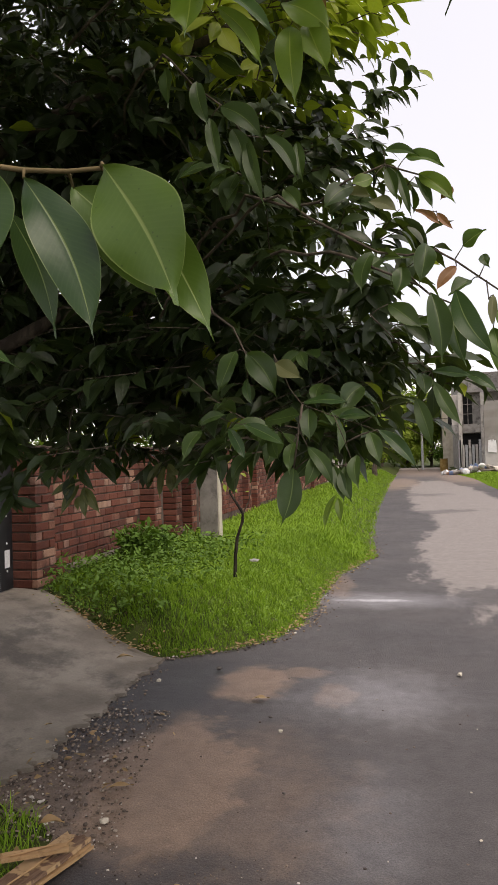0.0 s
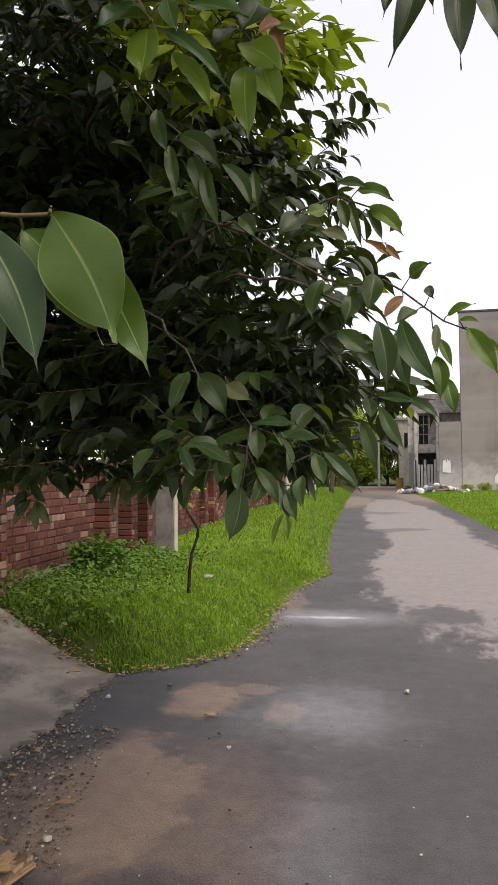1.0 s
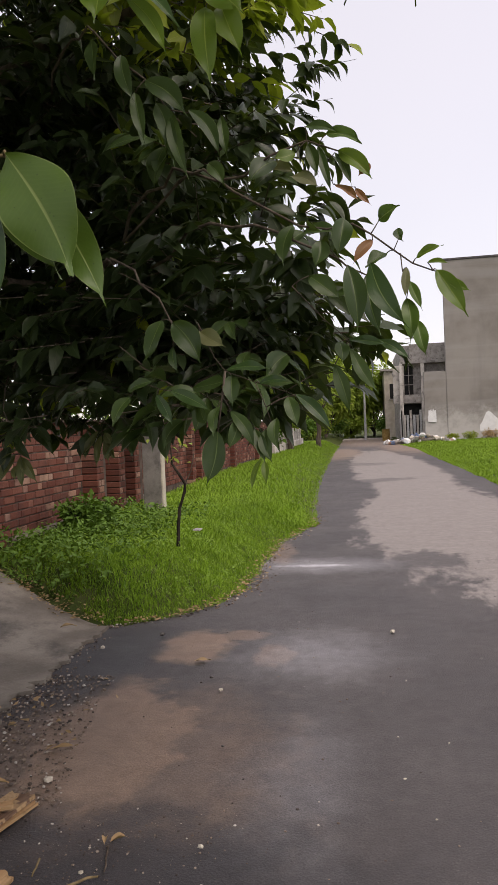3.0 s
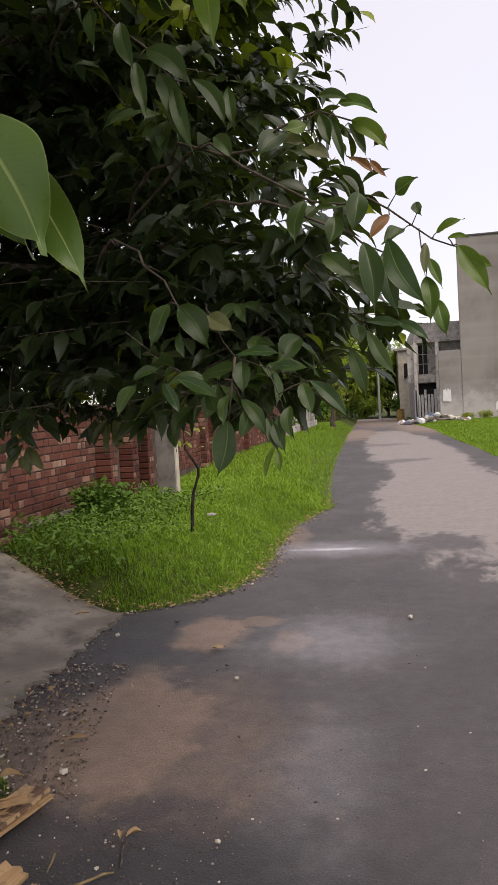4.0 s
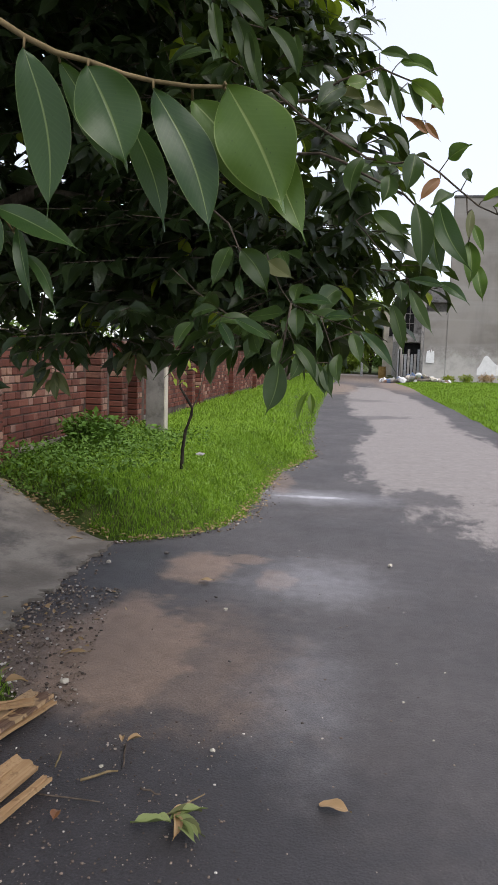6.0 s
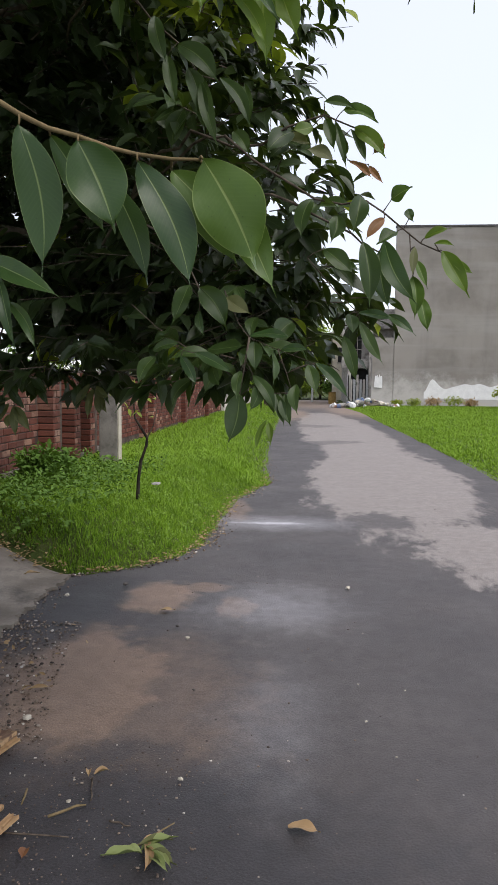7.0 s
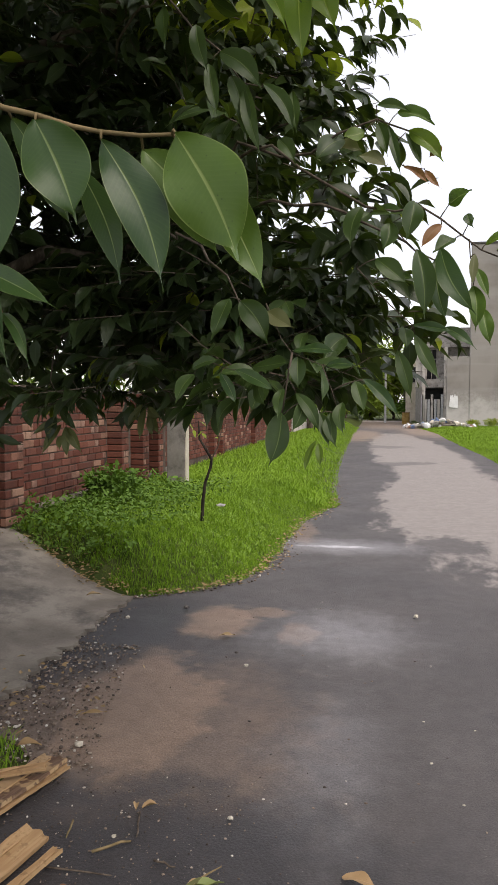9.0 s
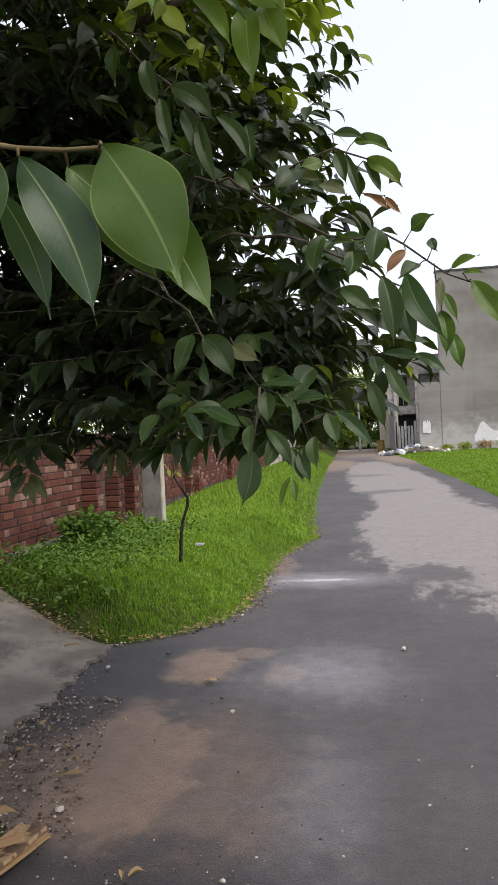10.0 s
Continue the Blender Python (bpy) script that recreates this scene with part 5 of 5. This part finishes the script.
sprig = thing("leafy_sprig", "broken leafy green sprig lying on the asphalt", "sprig", (-0.58, 2.06, G))
part("stem", tube(bmesh.new(), [(-0.1, -0.02, 0.01), (0.0, 0.03, 0.014), (0.06, 0.12, 0.012), (0.09, 0.16, 0.01)], [0.003, 0.004, 0.003, 0.002], 6), TWIG, sprig)
sr = random.Random(9)
for a, L, w, mt in ((-0.15, 0.09, 0.03, WILTED_LEAF), (0.25, 0.11, 0.035, OLIVE_LEAF), (-0.5, 0.12, 0.045, OLIVE_LEAF), (0.55, 0.10, 0.04, WILTED_LEAF), (2.9, 0.07, 0.035, WILTED_LEAF), (4.0, 0.06, 0.03, WILTED_LEAF), (-0.9, 0.12, 0.035, WILTED_LEAF), (3.5, 0.11, 0.05, WILTED_LEAF), (-0.35, 0.10, 0.028, WILTED_LEAF), (-0.75, 0.11, 0.026, WILTED_LEAF), (-1.0, 0.09, 0.03, WILTED_LEAF), (-1.35, 0.15, 0.03, DRY_LEAF), (1.1, 0.09, 0.022, DRY_LEAF), (-0.55, 0.07, 0.03, WILTED_LEAF), (0.75, 0.08, 0.03, DRY_LEAF)):
    lv = Leaves()
    lv.add(Vector((0.01 + sr.uniform(-0.015, 0.04), sr.uniform(-0.02, 0.05), sr.uniform(0.008, 0.03))), Vector((math.cos(a), math.sin(a), 0.05)), Vector((sr.uniform(-0.4, 0.4), 0, 1)), L, w, 8, 2, 0.8, 0.1, 0.1, sr, sr.uniform(-0.12, 0.12), sr.uniform(-1, 1))
    o = new("leaf", lv.mesh("leaf", mt))
    o.parent = sprig


def stick(label, p0, p1, r, mat=TWIG):
    b = tube(bmesh.new(), bent(p0, p1, 0.0, 4, r * 0.8, sr), [r, r * 0.95, r * 0.9, r * 0.85, r * 0.6], 6)
    return solid("stick", b, mat, label, "stick", smooth=True, group="sticks on the asphalt")


stick("long thin dry stick lying on the asphalt", (-1.06, 2.12, G + 0.003), (-0.83, 2.12, G + 0.003), 0.0035, BARK)
stick("short pale split stick lying on the asphalt", (-0.94, 2.22, G + 0.005), (-0.83, 2.30, G + 0.005), 0.0055)
stick("short dark stick lying on the asphalt", (-0.86, 2.48, G + 0.003), (-0.82, 2.33, G + 0.003), 0.004, BARK)
stick("pale splinter lying beside the bark slabs", (-1.08, 2.38, G + 0.004), (-1.06, 2.28, G + 0.004), 0.004)
stick("short brown twig lying on the asphalt", (-0.72, 2.22, G + 0.003), (-0.64, 2.2, G + 0.003), 0.004, BARK)


def pebble(label, at, r, mat):
    o = solid("stone", chunk(r * 0.75, 0.6, sr), mat, label, "stone", group="stones on the lane")
    o.location = (at[0], at[1], G + r * 0.3)
    o.rotation_euler = (0, 0, sr.uniform(0, 6))
    return o


PALE = simple("pale_stone", (0.5, 0.45, 0.36), (0.66, 0.6, 0.5), 30)
DARKST = simple("dark_stone", (0.08, 0.07, 0.065), (0.2, 0.18, 0.16), 30)
for x, y, r, m_ in ((-0.75, 4.0, 0.026, PALE), (0.26, 5.16, 0.03, PALE), (-0.52, 2.5, 0.017, PALE), (-1.41, 5.07, 0.035, DARKST), (-0.85, 4.2, 0.018, DARKST), (0.22, 3.45, 0.01, PALE), (0.23, 3.05, 0.011, PALE),
                    (0.45, 3.4, 0.008, PALE), (-0.6, 3.3, 0.012, DARKST), (-1.3, 2.92, 0.03, PALE), (-1.75, 4.75, 0.03, PALE), (0.3, 4.2, 0.008, PALE), (-0.9, 2.32, 0.012, PALE), (0.33, 2.75, 0.009, PALE), (-0.45, 3.0, 0.009, DARKST)):
    pebble("small pale stone lying on the asphalt" if m_ is PALE else "small dark stone lying on the asphalt", (x, y), r, m_)


def scatter(name, label, count, place, r0, r1, seed, mats, cat="gravel"):
    """Many small stones as one mesh; uneven tetra-like lumps."""
    rng_ = random.Random(seed)
    v, f = [], []
    ico = bmesh.new()
    bmesh.ops.create_icosphere(ico, subdivisions=1, radius=1)
    iv, fi = [w.co.copy() for w in ico.verts], [tuple(q.index for q in p.verts) for p in ico.faces]
    ico.free()
    for _ in range(count):
        x, y = place(rng_)
        r = r0 + (r1 - r0) * rng_.random() ** 3
        z = max(height(x, y), 0.004) + r * 0.25
        n = len(v)
        s = [rng_.uniform(0.6, 1.4) for _ in range(3)]
        v += [(x + r * c.x * s[0], y + r * c.y * s[1], z + r * 0.6 * c.z * s[2]) for c in iv]
        f += [tuple(i + n for i in p) for p in fi]
    me_ = bpy.data.meshes.new(name)
    me_.from_pydata(v, [], f)
    me_.materials.append(mats)
    return tagged(new(name, me_), label, cat, kind="stuff")


gm = Mat("mixed_gravel", 0.9, 0.2)
gm.color(gm.ramp(gm.island(), (0.0, (0.06, 0.05, 0.045)), (0.5, (0.19, 0.145, 0.115)), (0.8, (0.29, 0.225, 0.175)), (0.92, (0.42, 0.36, 0.3)), (1.0, (0.66, 0.62, 0.57))))
GRAVEL = gm.m


def edge_gravel(rng_):
    far = rng_.random() < 0.08
    y = 3.9 + 1.2 * rng_.random() if far else 2.75 + 1.5 * rng_.random() ** 1.5
    return -1.93 + (0.3 if far else 0.6) * rng_.random() ** 1.5 * (1.25 - 0.35 * (y - 2.75)) + 0.06 * noise.noise((y * 3, 1, 1)), y


def tar_gravel(rng_):
    return rng_.uniform(-1.35, -0.45) + rng_.gauss(0, 0.1), 1.6 + 1.2 * rng_.random()


def lane_gravel(rng_):
    return rng_.uniform(-1.3, 2.4), 1.8 + 7 * rng_.random() ** 1.4


scatter("edge_gravel", "loose gravel and crumbs along the driveway's broken edge", 3300, edge_gravel, 0.002, 0.011, 81, GRAVEL)
scatter("tar_gravel", "coarse grit on the dark asphalt", 1300, tar_gravel, 0.0012, 0.006, 82, GRAVEL)
def verge_grit(rng_):
    y = 5.3 + 9 * rng_.random() ** 1.5
    return left_edge(y) + abs(rng_.gauss(0, 0.09)) - 0.02, y


scatter("verge_grit", "tan crumbs of soil and grit along the grass's edge", 1300, verge_grit, 0.003, 0.014, 84, GRAVEL)
scatter("lane_gravel", "scattered grit on the lane", 500, lane_gravel, 0.0015, 0.007, 83, GRAVEL)


def litter_place(rng_):
    k = rng_.random()
    if k < 0.4:      # along the driveway's far edge
        u = rng_.random()
        return -1.98 - 1.45 * u + rng_.gauss(0, 0.07), 5.33 + 0.78 * u + rng_.gauss(0.02, 0.07)
    if k < 0.92:     # along the lane's edge
        y = 5.4 + 6 * rng_.random() ** 1.6
        return left_edge(y) + rng_.gauss(0.02, 0.06), y
    return -1.75 + rng_.gauss(0, 0.18), 3.3 + rng_.gauss(0, 0.35)


ll, lr = Leaves(), random.Random(91)
for _ in range(650):
    x, y = litter_place(lr)
    z = max(height(x, y), 0.012) + (0.05 if x < -1.98 and y < 5.9 else 0.015)
    a = lr.uniform(0, 6.28)
    ll.add(Vector((x, y, z)), Vector((math.cos(a), math.sin(a), lr.uniform(-0.1, 0.3))), Vector((lr.gauss(0, 0.4), lr.gauss(0, 0.4), 1)), lr.uniform(0.018, 0.06), lr.uniform(0.01, 0.026), 4, 1, 0.5, lr.uniform(-0.3, 0.3), 0, lr)
tagged(new("leaf_litter", ll.mesh("leaf_litter", DRY_LEAF)), "tan and brown dry leaves along the edges", "leaf litter", kind="stuff")


# split slabs of bark lying at the tree's foot
def wood_mat(name, c1, c2, flake=None):
    m = Mat(name, 0.8, 0.2)
    n1 = m.noise(14, 6, 0.6, m.obj, (0.5, 5, 5))
    col = m.mix(m.step(n1, 0.35, 0.65), c1, c2)
    if flake:
        col = m.mix(m.step(m.noise(9, 3, 0.5, m.obj, (1.6, 0.8, 1)), 0.47, 0.52), col, flake)
    m.color(m.mix(m.math("MULTIPLY", m.step(m.noise(22, 4, 0.7, m.obj), 0.55, 0.7), 0.5), col, (c1[0] * 0.45, c1[1] * 0.42, c1[2] * 0.4)))
    m.bump(n1, 0.5, 0.004)
    return m.m


WOOD_IN, WOOD_OUT = wood_mat("split_wood", (0.36, 0.22, 0.11), (0.44, 0.285, 0.15)), wood_mat("bark_outside", (0.13, 0.075, 0.05), (0.22, 0.14, 0.095), (0.42, 0.28, 0.155))


def slab(label, p0, p1, w, seed, mats, tilt=0.0, thick=0.016, cup=0.07):
    """A split slab with ragged ends and a cupped section."""
    rng_ = random.Random(seed)
    p0, p1 = Vector(p0), Vector(p1)
    L = (p1 - p0).length
    t = thing("bark_slab", label, "wood", p0, "bark slabs at the tree's foot")
    t.rotation_euler = (tilt, 0, math.atan2(p1.y - p0.y, p1.x - p0.x))
    b = bmesh.new()
    n, m_ = 16, 6
    top, bot = [], []
    for i in range(n + 1):
        rt, rb = [], []
        for j in range(m_ + 1):
            s, q = i / n, j / m_ - 0.5
            end = 0.011 * rng_.uniform(-1, 1) if i in (0, n) else 0
            x = L * s + end
            yy = q * w * (0.9 + 0.12 * noise.noise((s * 2, seed, 0))) + 0.0015 * rng_.uniform(-1, 1)
            z = cup * w * (4 * q * q) * 0.5 + 0.004 * noise.noise((s * 3, q * 2, seed)) + 0.006
            rt.append(b.verts.new((x, yy, z + thick)))
            rb.append(b.verts.new((x, yy, z)))
        top.append(rt)
        bot.append(rb)
    for i in range(n):
        for j in range(m_):
            b.faces.new((top[i][j], top[i + 1][j], top[i + 1][j + 1], top[i][j + 1]))
            b.faces.new((bot[i][j], bot[i][j + 1], bot[i + 1][j + 1], bot[i + 1][j]))
        for j in (0, m_):
            b.faces.new((top[i][j], bot[i][j], bot[i + 1][j], top[i + 1][j]))
    for i in (0, n):
        for j in range(m_):
            b.faces.new((top[i][j], top[i][j + 1], bot[i][j + 1], bot[i][j]))
    bmesh.ops.recalc_face_normals(b, faces=b.faces)
    part("slab", b, mats[0], t)
    b = bmesh.new()
    for k in range(1):
        y0 = rng_.uniform(-0.3, 0.3) * w
        tube(b, bent((L * rng_.uniform(0, 0.3), y0, 0.012 + thick), (L * rng_.uniform(0.6, 0.95), y0 + rng_.uniform(-0.02, 0.02), 0.016 + thick), 0, 4, 0.003, rng_), [0.003, 0.005, 0.004, 0.003, 0.001], 5)
    part("splinter", b, mats[1], t)


slab("broken slab of split wood with brown bark, on grass", (-1.33, 2.76, 0.02), (-1.50, 2.07, 0.04), 0.15, 1, (WOOD_OUT, WOOD_IN), 0.1)
slab("pale edge strip of split wood beside the bark slab", (-1.26, 2.72, 0.015), (-1.41, 2.2, 0.015), 0.03, 2, (WOOD_IN, WOOD_IN), 0.0, 0.012)
slab("honey-coloured split wood slab on the asphalt", (-1.165, 2.27, 0.015), (-1.30, 1.62, 0.02), 0.12, 3, (WOOD_IN, WOOD_IN), -0.15)
slab("narrow honey-coloured split wood sliver on the asphalt", (-1.05, 2.19, 0.015), (-1.19, 1.66, 0.015), 0.042, 4, (WOOD_IN, WOOD_IN), 0.05, 0.015)
slab("crossways piece of split wood on the bark slab", (-1.52, 2.5, 0.06), (-1.31, 2.62, 0.06), 0.05, 5, (WOOD_IN, WOOD_IN), 0.1, 0.012)
slab("short tan split wood slab on the dark asphalt", (-1.15, 1.96, 0.015), (-1.24, 1.5, 0.015), 0.09, 6, (WOOD_IN, WOOD_IN), 0.0, 0.015)

# ---------------------------------------------------------------- brick wall (its pieces last)
BL, BH, BW = 0.228, 0.073, 0.108       # brick length, height, width
COURSE, ROWS_N, Z0 = 0.0865, 15, 0.38
wall = thing("wall_west", "weathered red brick boundary wall with pilasters", "wall", (WALL_X, 6.0, 0), kind="structure")
core = bmesh.new()
box(core, -0.23, -0.012, 0.405, 22.5, 0.1, Z0 + ROWS_N * COURSE - 0.012)
box(core, -0.118, 0.168, 0.062, 0.395, 0.1, Z0 + ROWS_N * COURSE - 0.012)
PIL = [(3.0, 3.36, 0.2), (3.85, 4.15, 0.2), (4.5, 4.9, 0.22), (8.6, 8.9, 0.12), (9.4, 9.7, 0.12), (13.5, 13.8, 0.12), (18, 18.3, 0.12)]
for a, b_, d in PIL:
    box(core, -0.01, d - 0.012, a + 0.012, b_ - 0.012, 0.1, Z0 + ROWS_N * COURSE - 0.012)
part("mortar_core", core, MORTAR, wall, "grey-brown mortar")
part("plinth", B(-0.02, 0.13, 0.9, 5.6, 0.1, 0.47, bevel=0.02), concrete("dirty_concrete", (0.11, 0.095, 0.08), (0.21, 0.185, 0.155), 3.0), wall, "low dirty concrete plinth")
part("coping", B(-0.26, 0.05, 0.5, 22.5, Z0 + ROWS_N * COURSE - 0.008, Z0 + ROWS_N * COURSE + 0.04, bevel=0.01), MORTAR, wall, "rough mortar coping")


def brick_mesh(lx, ly, seed, mat=BRICK):
    b = bmesh.new()
    box(b, -lx / 2, lx / 2, -ly / 2, ly / 2, -BH / 2, BH / 2)
    bmesh.ops.bevel(b, geom=list(b.edges), offset=0.006, segments=1, affect="EDGES")
    rng = random.Random(seed)
    for v in b.verts:
        v.co += Vector([rng.uniform(-0.002, 0.002) for _ in range(3)])
    return mesh_from("brick", b, mat)


STRETCH = [brick_mesh(0.06, BL, s) for s in range(3)]
HEADER = [brick_mesh(0.06, BW, s + 10, PALE_BRICK if s == 2 else BRICK) for s in range(3)]
ENDS = [brick_mesh(BL, 0.06, s + 20) for s in range(2)]
rng = random.Random(7)
made = 0
rest = []


def lay(me, x, y, z):
    """Lay one brick; the near ones singly, the rest to be joined."""
    global made
    loc = Vector((x + rng.uniform(-0.004, 0.004), y, z))
    if y < 4.6 and made < 330:
        o = new("brick", me)
        o.parent = wall
        o.location = loc
        o.rotation_euler = (rng.uniform(-0.012, 0.012), 0, rng.uniform(-0.012, 0.012))
        made += 1
    else:
        rest.append((me, loc))


for r in range(ROWS_N):
    z = Z0 + (r + 0.5) * COURSE
    # corner pier: face to the lane and end face to the gate
    y = 0.05
    for w_ in ((BW, BL, 0.07) if r % 2 else (BL, BW, 0.07)):
        me = STRETCH[r % 3] if w_ == BL else HEADER[r % 3]
        if w_ > 0.08:
            lay(me, 0.15, y + w_ / 2, z)
        y += w_ + 0.012
    for k, x in enumerate((-0.005, 0.03) if r % 2 else (0.02,)):
        if k == 0:
            lay(ENDS[r % 2], x, 0.08, z)
    # the run of the wall
    y = 0.42 + (0.0 if r % 2 else -0.06)
    while y < 22.3:
        head = rng.random() < 0.3
        L = BW if head else BL
        inside = any(a - 0.02 < y + L / 2 < b_ + 0.02 for a, b_, d in PIL)
        if y > 0.4 and not inside and z > (0.45 if y > 0.9 else 0):
            lay((HEADER if head else STRETCH)[rng.randrange(3)], -0.03, y + L / 2, z)
        y += L + 0.012
    for a, b_, d in PIL:
        y = a
        for L in ((BW, BW) if r % 2 else (BL,)):
            lay(HEADER[r % 3] if L == BW else STRETCH[r % 3], d - 0.03, y + L / 2 + 0.01, z)
            y += L + 0.03
        if d > 0.11:
            lay(ENDS[r % 2], d - BL / 2 + 0.004, a + 0.024, z)
v, f = [], []
for me, loc in rest:
    n = len(v)
    v += [p.co + loc for p in me.vertices]
    f += [tuple(i + n for i in p.vertices) for p in me.polygons]
me = bpy.data.meshes.new("far_bricks")
me.from_pydata(v, [], f)
far_mat = BRICK.copy()
far_mat.name = "red_brick_run"
for nd in far_mat.node_tree.nodes:
    if nd.type == "VALTORGB" and nd.inputs["Fac"].links and nd.inputs["Fac"].links[0].from_node.type == "OBJECT_INFO":
        far_mat.node_tree.links.new(far_mat.node_tree.nodes.new("ShaderNodeNewGeometry").outputs["Random Per Island"], nd.inputs["Fac"])
me.materials.append(far_mat)
me.update()
o = new("brickwork", me)
o.parent = wall
tagged(o, kind="stuff")
